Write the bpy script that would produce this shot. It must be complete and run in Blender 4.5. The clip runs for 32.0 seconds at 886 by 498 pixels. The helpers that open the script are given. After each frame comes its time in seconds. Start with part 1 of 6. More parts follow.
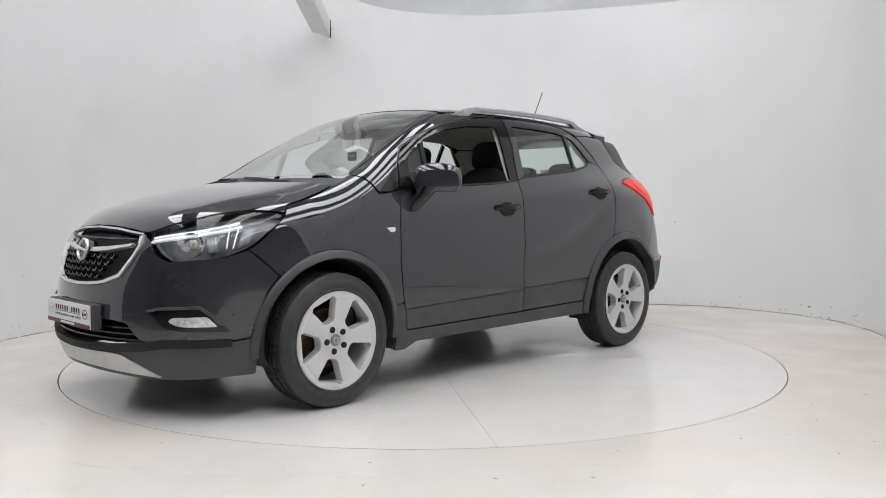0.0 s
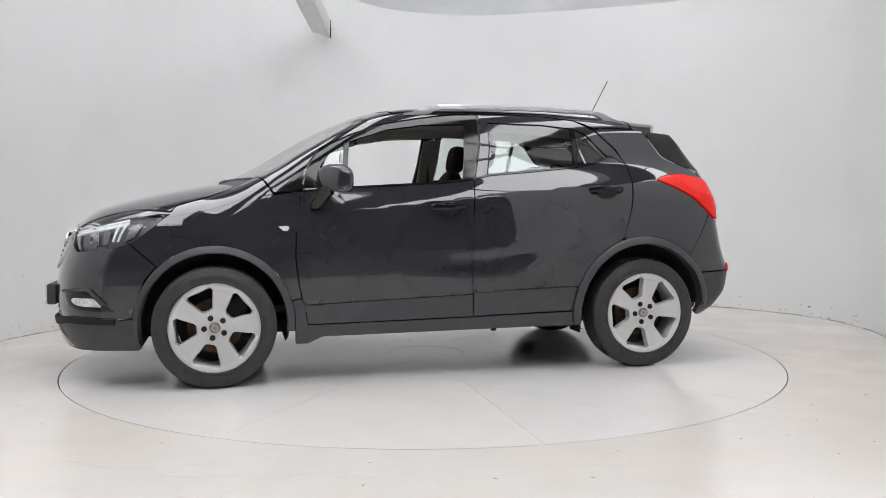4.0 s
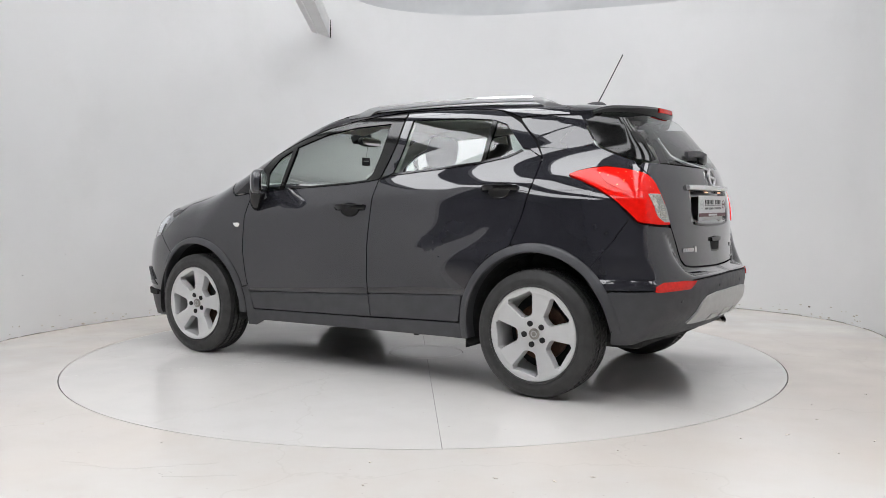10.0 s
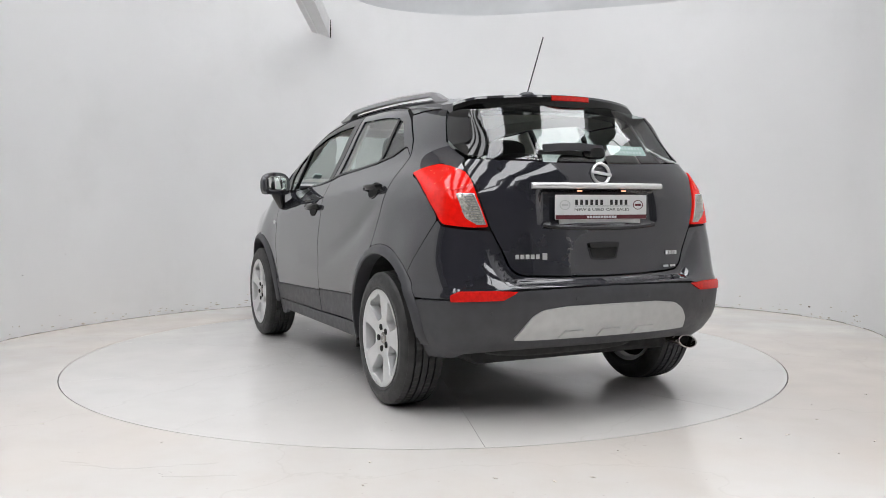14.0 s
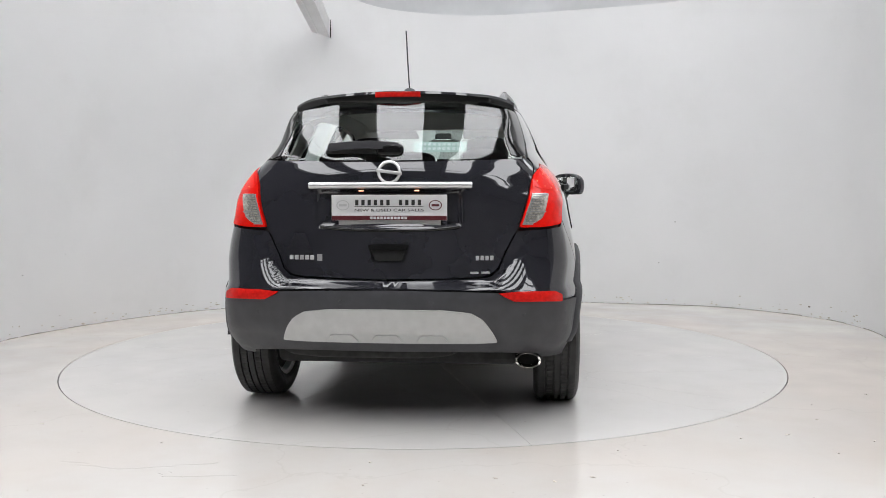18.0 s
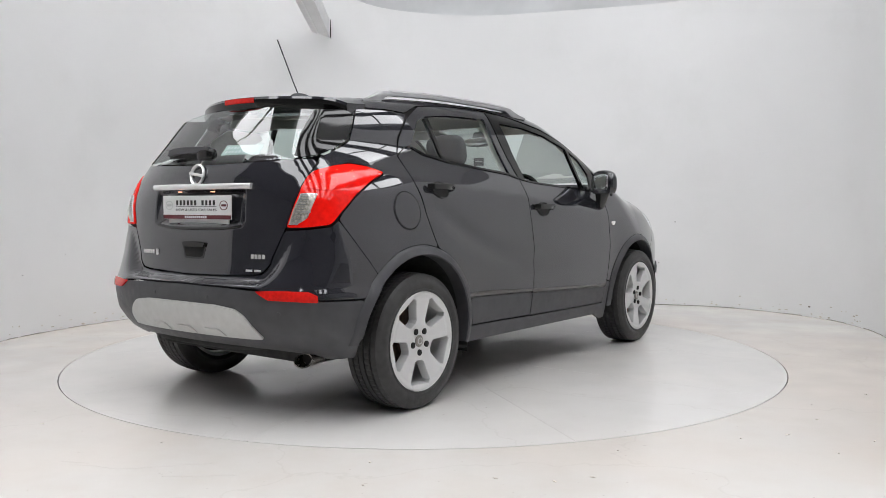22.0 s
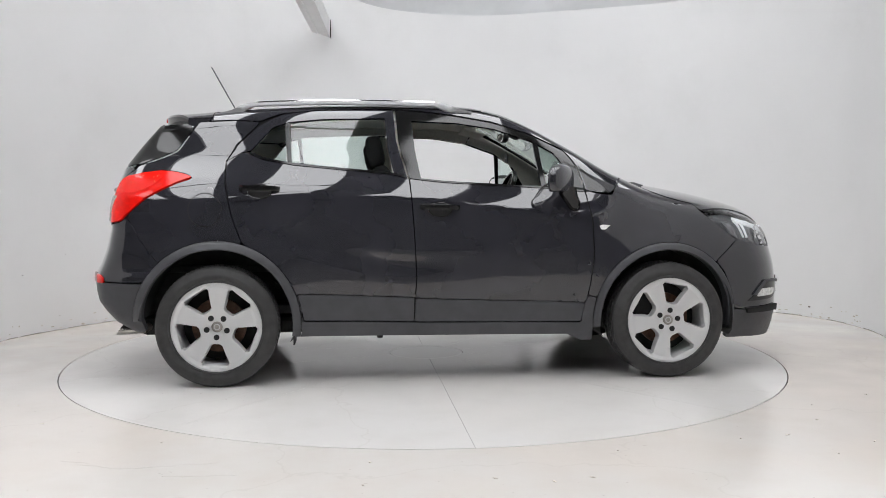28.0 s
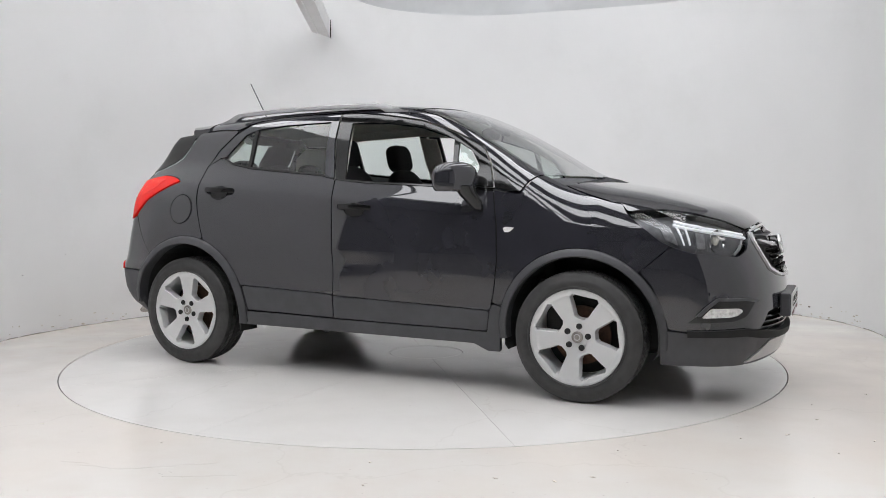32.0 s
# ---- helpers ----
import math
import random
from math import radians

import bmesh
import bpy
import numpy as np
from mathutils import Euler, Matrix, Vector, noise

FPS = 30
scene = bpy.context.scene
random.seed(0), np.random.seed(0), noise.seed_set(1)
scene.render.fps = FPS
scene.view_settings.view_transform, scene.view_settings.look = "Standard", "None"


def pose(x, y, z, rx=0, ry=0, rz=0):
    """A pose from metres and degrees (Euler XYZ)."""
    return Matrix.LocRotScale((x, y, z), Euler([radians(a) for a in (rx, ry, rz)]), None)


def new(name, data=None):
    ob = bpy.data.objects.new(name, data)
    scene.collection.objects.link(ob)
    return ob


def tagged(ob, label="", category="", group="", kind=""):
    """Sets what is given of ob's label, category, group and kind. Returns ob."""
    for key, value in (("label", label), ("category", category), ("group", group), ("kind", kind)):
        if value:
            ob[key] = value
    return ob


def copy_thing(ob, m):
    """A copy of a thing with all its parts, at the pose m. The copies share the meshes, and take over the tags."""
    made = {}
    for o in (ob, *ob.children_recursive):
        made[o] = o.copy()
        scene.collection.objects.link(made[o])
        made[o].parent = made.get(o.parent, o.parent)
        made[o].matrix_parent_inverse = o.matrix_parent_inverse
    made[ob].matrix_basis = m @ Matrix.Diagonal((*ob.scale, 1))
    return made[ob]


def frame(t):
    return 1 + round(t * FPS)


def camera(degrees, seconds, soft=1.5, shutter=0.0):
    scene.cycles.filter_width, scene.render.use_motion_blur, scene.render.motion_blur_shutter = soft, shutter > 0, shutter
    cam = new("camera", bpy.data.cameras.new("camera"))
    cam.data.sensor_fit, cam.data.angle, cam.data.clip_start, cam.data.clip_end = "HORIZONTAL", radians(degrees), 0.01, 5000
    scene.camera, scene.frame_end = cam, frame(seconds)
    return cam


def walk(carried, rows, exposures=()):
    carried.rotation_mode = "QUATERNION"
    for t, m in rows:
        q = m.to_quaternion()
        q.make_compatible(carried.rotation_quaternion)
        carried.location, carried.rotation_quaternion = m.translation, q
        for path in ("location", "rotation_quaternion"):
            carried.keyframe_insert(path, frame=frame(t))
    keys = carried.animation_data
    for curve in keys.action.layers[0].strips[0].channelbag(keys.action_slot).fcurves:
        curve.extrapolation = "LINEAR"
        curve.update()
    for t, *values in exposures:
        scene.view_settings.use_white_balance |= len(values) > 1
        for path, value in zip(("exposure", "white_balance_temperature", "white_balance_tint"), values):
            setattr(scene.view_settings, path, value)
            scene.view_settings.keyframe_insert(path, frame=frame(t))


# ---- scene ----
# ---- camera ----
cam = camera(55.36, 32.0, soft=0.9)
EYE = pose(0.3109, -5.6396, 1.0099, 86.907, 0, 1.846) @ pose(0, 0, 0, 0, 0, -0.075)
walk(cam, [(0, EYE), (32, EYE)], exposures=[(0, 0.0), (32, 0.0)])

# ---- light: daylight through the roof lights of the hall ----
ROOF_Z = 6.0
GLOW = 4.8
world = bpy.data.worlds.new("world")
scene.world = world
world.use_nodes = True
world.node_tree.nodes["Background"].inputs[0].default_value = (0.72, 0.80, 0.9, 1)
world.node_tree.nodes["Background"].inputs[1].default_value = 0.4


# ---- materials ----
def material(name, color, rough=0.5, metal=0.0, spec=0.5, vary=0.0, scale=8.0, bump=0.0, bump_scale=200.0, coat=0.0, rough_vary=0.0,
             emit=0.0, trans=0.0, alpha=1.0, stain=None, stain_scale=1.2, stain_amount=0.0, coords="Object"):
    m = bpy.data.materials.new(name)
    m.use_nodes = True
    nt = m.node_tree
    b = nt.nodes["Principled BSDF"]
    b.inputs["Base Color"].default_value = (*color, 1)
    b.inputs["Roughness"].default_value = rough
    b.inputs["Metallic"].default_value = metal
    b.inputs["Specular IOR Level"].default_value = spec
    b.inputs["Coat Weight"].default_value = coat
    b.inputs["Coat Roughness"].default_value = 0.02
    b.inputs["Transmission Weight"].default_value = trans
    b.inputs["Alpha"].default_value = alpha
    if emit:
        b.inputs["Emission Color"].default_value = (*color, 1)
        b.inputs["Emission Strength"].default_value = emit
    tc = nt.nodes.new("ShaderNodeTexCoord")
    if vary or stain_amount:
        last = None
        n = nt.nodes.new("ShaderNodeTexNoise")
        n.inputs["Scale"].default_value = scale
        n.inputs["Detail"].default_value = 6
        nt.links.new(tc.outputs[coords], n.inputs["Vector"])
        r = nt.nodes.new("ShaderNodeValToRGB")
        r.color_ramp.elements[0].position, r.color_ramp.elements[1].position = 0.3, 0.7
        r.color_ramp.elements[0].color = (*[c * (1 - vary) for c in color], 1)
        r.color_ramp.elements[1].color = (*[min(1, c * (1 + vary)) for c in color], 1)
        nt.links.new(n.outputs["Fac"], r.inputs["Fac"])
        last = r.outputs["Color"]
        if stain_amount:
            s = nt.nodes.new("ShaderNodeTexNoise")
            s.inputs["Scale"].default_value = stain_scale
            s.inputs["Detail"].default_value = 8
            s.inputs["Roughness"].default_value = 0.65
            nt.links.new(tc.outputs[coords], s.inputs["Vector"])
            q = nt.nodes.new("ShaderNodeMapRange")
            q.inputs["From Min"].default_value, q.inputs["From Max"].default_value = 0.52, 0.72
            q.inputs["To Max"].default_value = stain_amount
            nt.links.new(s.outputs["Fac"], q.inputs["Value"])
            mix = nt.nodes.new("ShaderNodeMix")
            mix.data_type = "RGBA"
            nt.links.new(q.outputs["Result"], mix.inputs["Factor"])
            nt.links.new(last, mix.inputs[6])
            mix.inputs[7].default_value = (*stain, 1)
            last = mix.outputs[2]
        nt.links.new(last, b.inputs["Base Color"])
    if rough_vary:
        n = nt.nodes.new("ShaderNodeTexNoise")
        n.inputs["Scale"].default_value = scale * 1.7
        n.inputs["Detail"].default_value = 5
        nt.links.new(tc.outputs[coords], n.inputs["Vector"])
        q = nt.nodes.new("ShaderNodeMapRange")
        q.inputs["From Min"].default_value, q.inputs["From Max"].default_value = 0.3, 0.7
        q.inputs["To Min"].default_value, q.inputs["To Max"].default_value = max(0, rough - rough_vary), rough + rough_vary
        nt.links.new(n.outputs["Fac"], q.inputs["Value"])
        nt.links.new(q.outputs["Result"], b.inputs["Roughness"])
    if bump:
        n = nt.nodes.new("ShaderNodeTexNoise")
        n.inputs["Scale"].default_value = bump_scale
        n.inputs["Detail"].default_value = 4
        nt.links.new(tc.outputs[coords], n.inputs["Vector"])
        u = nt.nodes.new("ShaderNodeBump")
        u.inputs["Strength"].default_value = bump
        u.inputs["Distance"].default_value = 0.002
        nt.links.new(n.outputs["Fac"], u.inputs["Height"])
        nt.links.new(u.outputs["Normal"], b.inputs["Normal"])
    return m


def glass(name, tint, rough=0.0, least=0.10):
    m = bpy.data.materials.new(name)
    m.use_nodes = True
    nt = m.node_tree
    nt.nodes.remove(nt.nodes["Principled BSDF"])
    t = nt.nodes.new("ShaderNodeBsdfTransparent")
    t.inputs[0].default_value = (*tint, 1)
    g = nt.nodes.new("ShaderNodeBsdfGlossy")
    g.inputs["Roughness"].default_value = rough
    lw = nt.nodes.new("ShaderNodeLayerWeight")
    lw.inputs["Blend"].default_value = 0.5
    pw = nt.nodes.new("ShaderNodeMath")
    pw.operation = "POWER"
    pw.inputs[1].default_value = 3.7
    fr = nt.nodes.new("ShaderNodeMath")
    fr.operation = "MULTIPLY_ADD"
    fr.inputs[1].default_value, fr.inputs[2].default_value = 0.90, least
    nt.links.new(lw.outputs["Facing"], pw.inputs[0])
    nt.links.new(pw.outputs[0], fr.inputs[0])
    mix = nt.nodes.new("ShaderNodeMixShader")
    nt.links.new(fr.outputs[0], mix.inputs[0])
    nt.links.new(t.outputs[0], mix.inputs[1])
    nt.links.new(g.outputs[0], mix.inputs[2])
    nt.links.new(mix.outputs[0], nt.nodes["Material Output"].inputs["Surface"])
    return m


PAINT = material("black_paint", (0.0262, 0.0265, 0.0325), 0.03, coat=1.0, rough_vary=0.015, scale=3, vary=0.15)
CLAD = material("grey_black_plastic", (0.055, 0.0555, 0.061), 0.46, vary=0.12, scale=14, bump=0.12, bump_scale=700, rough_vary=0.06)
GLOSS = material("gloss_black_trim", (0.008, 0.008, 0.008), 0.08, rough_vary=0.03, scale=6)
RUBBER = material("tyre_rubber", (0.034, 0.0335, 0.0335), 0.54, vary=0.25, scale=18, bump=0.25, bump_scale=400, rough_vary=0.08, stain=(0.04, 0.037, 0.034), stain_amount=0.25, stain_scale=9)
DARK = material("underbody_black", (0.010, 0.010, 0.010), 0.8, vary=0.3, scale=20)
LINER = material("wheelhouse_liner", (0.030, 0.030, 0.030), 0.9, vary=0.3, scale=25, bump=0.3, bump_scale=150)
ALLOY = material("silver_alloy", (0.66, 0.66, 0.66), 0.38, metal=0.4, vary=0.02, scale=12, rough_vary=0.02)
SILVER = material("silver_plastic", (0.56, 0.565, 0.56), 0.42, metal=0.35, vary=0.05, scale=20, rough_vary=0.05)
CHROME = material("chrome", (0.80, 0.80, 0.80), 0.07, metal=1.0, rough_vary=0.03, scale=10)
RUST = material("rusty_disc", (0.105, 0.055, 0.036), 0.55, metal=0.4, vary=0.4, scale=40, bump=0.2)
TIP = material("dulled_chrome", (0.42, 0.40, 0.37), 0.22, metal=1.0, vary=0.25, scale=25, rough_vary=0.08)
STEEL = material("worn_steel", (0.32, 0.30, 0.28), 0.4, metal=0.8, vary=0.3, scale=30)
RED_DULL = material("dull_red_lens", (0.68, 0.016, 0.012), 0.15, vary=0.15, scale=60, bump=0.1, bump_scale=150)
RED = material("red_lens", (0.80, 0.010, 0.006), 0.06, spec=0.35, emit=0.10, vary=0.10, scale=45, bump=0.05, bump_scale=120)
CLEAR = material("clear_lamp_lens", (0.60, 0.575, 0.52), 0.14, metal=0.35, vary=0.5, scale=90)
GLARE = material("glint_facets", (0.95, 0.03, 0.012), 0.08, emit=0.45)
LAMP_WARM = material("warm_plate_lamp", (1.0, 0.5, 0.3), 0.3, emit=1.2)
BADGE = material("bright_badge", (0.82, 0.82, 0.82), 0.22, metal=0.6, vary=0.05, scale=30)
REPEATER = material("white_repeater", (0.80, 0.80, 0.78), 0.15, vary=0.15, scale=120)
LENS = glass("lamp_cover", (0.95, 0.96, 0.97), least=0.035)
WINDOW = glass("window_glass", (0.80, 0.90, 0.86))
SCREEN = glass("windscreen_glass", (0.84, 0.92, 0.88), least=0.36)
TINT = glass("tinted_glass", (0.84, 0.91, 0.885))
# the glints in the rear lamp's reflector, painted as bright glowing facets
nt = GLARE.node_tree
vo = nt.nodes.new("ShaderNodeTexVoronoi")
vo.inputs["Scale"].default_value = 48
cr = nt.nodes.new("ShaderNodeValToRGB")
cr.color_ramp.elements[0].position, cr.color_ramp.elements[1].position = 0.05, 0.17
cr.color_ramp.elements[0].color, cr.color_ramp.elements[1].color = (1.0, 0.60, 0.28, 1), (0.62, 0.008, 0.005, 1)
tco = nt.nodes.new("ShaderNodeTexCoord")
nt.links.new(tco.outputs["Object"], vo.inputs["Vector"])
nt.links.new(vo.outputs["Distance"], cr.inputs["Fac"])
nt.links.new(cr.outputs["Color"], nt.nodes["Principled BSDF"].inputs["Base Color"])
nt.links.new(cr.outputs["Color"], nt.nodes["Principled BSDF"].inputs["Emission Color"])
PLATE = material("white_plate", (0.72, 0.72, 0.72), 0.3, vary=0.03, scale=20)
INK = material("black_ink", (0.02, 0.02, 0.02), 0.5)
MAROON = material("maroon_band", (0.10, 0.012, 0.018), 0.4)
CREAM = material("pale_headlining", (0.76, 0.74, 0.68), 0.9, vary=0.06, scale=60, bump=0.2, bump_scale=900)
FABRIC = material("charcoal_fabric", (0.018, 0.018, 0.020), 0.9, vary=0.3, scale=90, bump=0.4, bump_scale=700)
DASH = material("dark_dashboard", (0.020, 0.020, 0.021), 0.6, vary=0.15, scale=60, bump=0.2, bump_scale=600)
PAPER = material("paper", (0.75, 0.78, 0.80), 0.7, vary=0.04, scale=30)
PALE_INK = material("pale_sticker", (0.50, 0.61, 0.59), 0.5, vary=0.05, scale=30)
MIRROR = material("mirror_glass", (0.85, 0.85, 0.85), 0.01, metal=1.0)
WALLPAINT = material("white_wall_paint", (0.80, 0.80, 0.80), 0.55, vary=0.025, scale=1.1, bump=0.06, bump_scale=60, stain=(0.68, 0.68, 0.67), stain_amount=0.35, stain_scale=0.9)


def floor_material(name, base, warm, rough):
    """Painted concrete: broad warm patches, faint cloudiness, small chips and hairline cracks."""
    m = material(name, base, rough)
    nt = m.node_tree
    b = nt.nodes["Principled BSDF"]
    tc = nt.nodes.new("ShaderNodeTexCoord")

    def noise_at(scale, detail, lo, hi, a, z):
        n = nt.nodes.new("ShaderNodeTexNoise")
        n.inputs["Scale"].default_value, n.inputs["Detail"].default_value = scale, detail
        nt.links.new(tc.outputs["Object"], n.inputs["Vector"])
        q = nt.nodes.new("ShaderNodeMapRange")
        for k, v in (("From Min", lo), ("From Max", hi), ("To Min", a), ("To Max", z)):
            q.inputs[k].default_value = v
        nt.links.new(n.outputs["Fac"], q.inputs["Value"])
        return q.outputs["Result"]

    def mixed(fac, a, c):
        x = nt.nodes.new("ShaderNodeMix")
        x.data_type = "RGBA"
        nt.links.new(fac, x.inputs[0])
        if isinstance(a, tuple):
            x.inputs[6].default_value = (*a, 1)
        else:
            nt.links.new(a, x.inputs[6])
        x.inputs[7].default_value = (*c, 1)
        return x.outputs[2]

    col = mixed(noise_at(0.55, 3, 0.42, 0.60, 0, 1), base, warm)
    col = mixed(noise_at(4.0, 8, 0.45, 0.75, 0, 0.5), col, tuple(k * 0.93 for k in warm))
    col = mixed(noise_at(38, 2, 0.745, 0.77, 0, 0.45), col, (0.36, 0.32, 0.27))
    v = nt.nodes.new("ShaderNodeTexVoronoi")
    v.feature = "DISTANCE_TO_EDGE"
    v.inputs["Scale"].default_value = 0.8
    w = nt.nodes.new("ShaderNodeTexNoise")
    w.inputs["Scale"].default_value = 3
    w.inputs["Detail"].default_value = 6
    nt.links.new(tc.outputs["Object"], w.inputs["Vector"])
    wm = nt.nodes.new("ShaderNodeMix")
    wm.data_type = "VECTOR"
    wm.inputs[0].default_value = 0.3
    nt.links.new(tc.outputs["Object"], wm.inputs[4])
    nt.links.new(w.outputs["Color"], wm.inputs[5])
    nt.links.new(wm.outputs[1], v.inputs["Vector"])
    q = nt.nodes.new("ShaderNodeMapRange")
    for k, x in (("From Min", 0.0), ("From Max", 0.004), ("To Min", 0.18), ("To Max", 0.0)):
        q.inputs[k].default_value = x
    nt.links.new(v.outputs["Distance"], q.inputs["Value"])
    col = mixed(q.outputs["Result"], col, (0.45, 0.42, 0.37))
    nt.links.new(col, b.inputs["Base Color"])
    nt.links.new(noise_at(2.2, 6, 0.3, 0.7, rough - 0.05, rough + 0.07), b.inputs["Roughness"])
    return m


FLOORPAINT = floor_material("white_floor_paint", (0.665, 0.638, 0.604), (0.665, 0.608, 0.553), 0.17)
DISCPAINT = floor_material("white_turntable_paint", (0.70, 0.685, 0.665), (0.69, 0.668, 0.640), 0.14)
GAP = material("dark_gap", (0.02, 0.02, 0.02), 0.9)
BEAMPAINT = material("white_beam_paint", (0.78, 0.78, 0.78), 0.45, vary=0.03, scale=6)
CONCRETE = material("hall_concrete", (0.17, 0.165, 0.16), 0.45, vary=0.2, scale=2.0, rough_vary=0.1, stain=(0.10, 0.10, 0.095), stain_amount=0.5, stain_scale=0.8)
SOFFIT = material("pale_soffit", (0.84, 0.84, 0.83), 0.8, vary=0.05, scale=1.5)
HALL = material("hall_cladding", (0.74, 0.75, 0.76), 0.8, vary=0.12, scale=1.5)
# darker copy of the cladding: the hall's dimness put into the colour
BAY = material("shaded_hall_cladding", (0.19, 0.19, 0.195), 0.8, vary=0.25, scale=0.7)
ROOFMAT = material("hall_roof_sheet", (0.14, 0.14, 0.145), 0.7, vary=0.12, scale=1.5)
SKY = material("roof_light", (0.975, 0.983, 1.01), 0.5, emit=GLOW)


# ---- mesh helpers ----
def part(name, bm, mat, parent=None, label="", smooth=False, m=None):
    """Links a bmesh as one mesh object."""
    me = bpy.data.meshes.new(name)
    bmesh.ops.recalc_face_normals(bm, faces=bm.faces)
    bm.to_mesh(me)
    bm.free()
    me.materials.append(mat)
    if smooth:
        me.shade_smooth()
        me.set_sharp_from_angle(angle=radians(38))
    ob = new(name, me)
    ob.parent = parent
    if m is not None:
        ob.matrix_local = m
    if label:
        ob["label"] = label
    return ob


def box(sx, sy, sz, bevel=0.0, seg=2, m=None):
    bm = bmesh.new()
    bmesh.ops.create_cube(bm, size=1, matrix=Matrix.Diagonal((sx, sy, sz, 1)))
    if bevel:
        bmesh.ops.bevel(bm, geom=bm.edges[:], offset=bevel, segments=seg, profile=0.5, affect="EDGES")
    if m is not None:
        bm.transform(m)
    return bm


def lathe(profile, seg=48, m=None):
    """Turns (radius, height) pairs round the z axis."""
    bm = bmesh.new()
    rings = []
    for r, h in profile:
        if r < 1e-6:
            rings.append([bm.verts.new((0, 0, h))])
        else:
            rings.append([bm.verts.new((r * math.cos(2 * math.pi * i / seg), r * math.sin(2 * math.pi * i / seg), h)) for i in range(seg)])
    for a, b in zip(rings, rings[1:]):
        for i in range(seg):
            j = (i + 1) % seg
            if len(a) == 1 and len(b) == 1:
                continue
            if len(a) == 1:
                bm.faces.new((a[0], b[i], b[j]))
            elif len(b) == 1:
                bm.faces.new((a[i], a[j], b[0]))
            else:
                bm.faces.new((a[i], a[j], b[j], b[i]))
    if m is not None:
        bm.transform(m)
    return bm


def sweep(path, section, closed=False):
    """Sweeps a closed section of (side, up) pairs along a path; the side lies across the path and level."""
    bm = bmesh.new()
    pts = [Vector(p) for p in path]
    rings = []
    for i, p in enumerate(pts):
        a = pts[max(i - 1, 0)] if not closed else pts[i - 1]
        b = pts[min(i + 1, len(pts) - 1)] if not closed else pts[(i + 1) % len(pts)]
        d = (b - a).normalized()
        ref = Vector((0, 0, 1)) if abs(d.z) < 0.95 else Vector((1, 0, 0))
        s = d.cross(ref).normalized()
        u = s.cross(d)
        rings.append([bm.verts.new(p + s * q[0] + u * q[1]) for q in section])
    n = len(section)
    pairs = list(zip(rings, rings[1:])) + ([(rings[-1], rings[0])] if closed else [])
    for r, q in pairs:
        for i in range(n):
            bm.faces.new((r[i], r[(i + 1) % n], q[(i + 1) % n], q[i]))
    if not closed:
        bm.faces.new(rings[0])
        bm.faces.new(rings[-1][::-1])
    return bm


def circle(r, n=8, sx=1.0):
    return [(sx * r * math.cos(2 * math.pi * i / n), r * math.sin(2 * math.pi * i / n)) for i in range(n)]


def blob(sx, sy, sz, p=2.6, seg=28, rings=16, m=None):
    """A rounded block: a ball with squarer shoulders."""
    bm = bmesh.new()
    bmesh.ops.create_uvsphere(bm, u_segments=seg, v_segments=rings, radius=1)
    for v in bm.verts:
        c = [abs(k) for k in v.co]
        s = (c[0] ** p + c[1] ** p + c[2] ** p) ** (-1 / p)
        v.co = Vector((v.co.x * s * sx, v.co.y * s * sy, v.co.z * s * sz))
    if m is not None:
        bm.transform(m)
    return bm


def flat(name, pts, thick, mat, parent=None, label="", m=None):
    """A plate cut to a 2D outline in x and y, thick along z."""
    bm = bmesh.new()
    f = bm.faces.new([bm.verts.new((x, y, 0)) for x, y in pts])
    r = bmesh.ops.extrude_face_region(bm, geom=[f])
    bmesh.ops.translate(bm, vec=(0, 0, thick), verts=[v for v in r["geom"] if isinstance(v, bmesh.types.BMVert)])
    return part(name, bm, mat, parent, label, m=m)


# ---- the shape of the car's skin: side, top, nose and tail curves, rounded into each other ----
def curve(points, sigma):
    """A smooth curve through (a, b) pairs, as a dense table."""
    a = np.array([p[0] for p in points], float)
    b = np.array([p[1] for p in points], float)
    order = np.argsort(a)
    a, b = a[order], b[order]
    step = sigma / 9
    xs = np.arange(a[0] - 0.6, a[-1] + 0.6, step)
    ys = np.interp(xs, a, b)
    lo, hi = xs < a[0], xs > a[-1]
    ys[lo] = b[0] + (xs[lo] - a[0]) * (b[1] - b[0]) / (a[1] - a[0])
    ys[hi] = b[-1] + (xs[hi] - a[-1]) * (b[-1] - b[-2]) / (a[-1] - a[-2])
    n = int(4 * sigma / step) + 1
    k = np.exp(-0.5 * (np.arange(-n, n + 1) * step / sigma) ** 2)
    k /= k.sum()
    ext = np.concatenate([ys[0] + (np.arange(-n, 0)) * (ys[1] - ys[0]), ys, ys[-1] + np.arange(1, n + 1) * (ys[-1] - ys[-2])])
    ys = np.convolve(ext, k, mode="valid")
    return lambda q: np.interp(q, xs, ys)


side_z = curve([(0.1, 0.775), (0.2, 0.79), (0.3, 0.812), (0.45, 0.833), (0.6, 0.842), (0.75, 0.845), (0.86, 0.842), (0.97, 0.826),
                (1.05, 0.806), (1.12, 0.788), (1.2, 0.762), (1.3, 0.722), (1.4, 0.676), (1.5, 0.619), (1.56, 0.579)], 0.03)
plan_low = curve([(-2.1, 0.805), (-1.95, 0.85), (-1.8, 0.918), (-1.6, 0.97), (-1.3, 1.0), (-0.8, 1.0), (0.6, 1.0), (1.0, 1.0),
                  (1.3, 0.992), (1.6, 0.966), (1.8, 0.922), (2.0, 0.845), (2.2, 0.70)], 0.08)
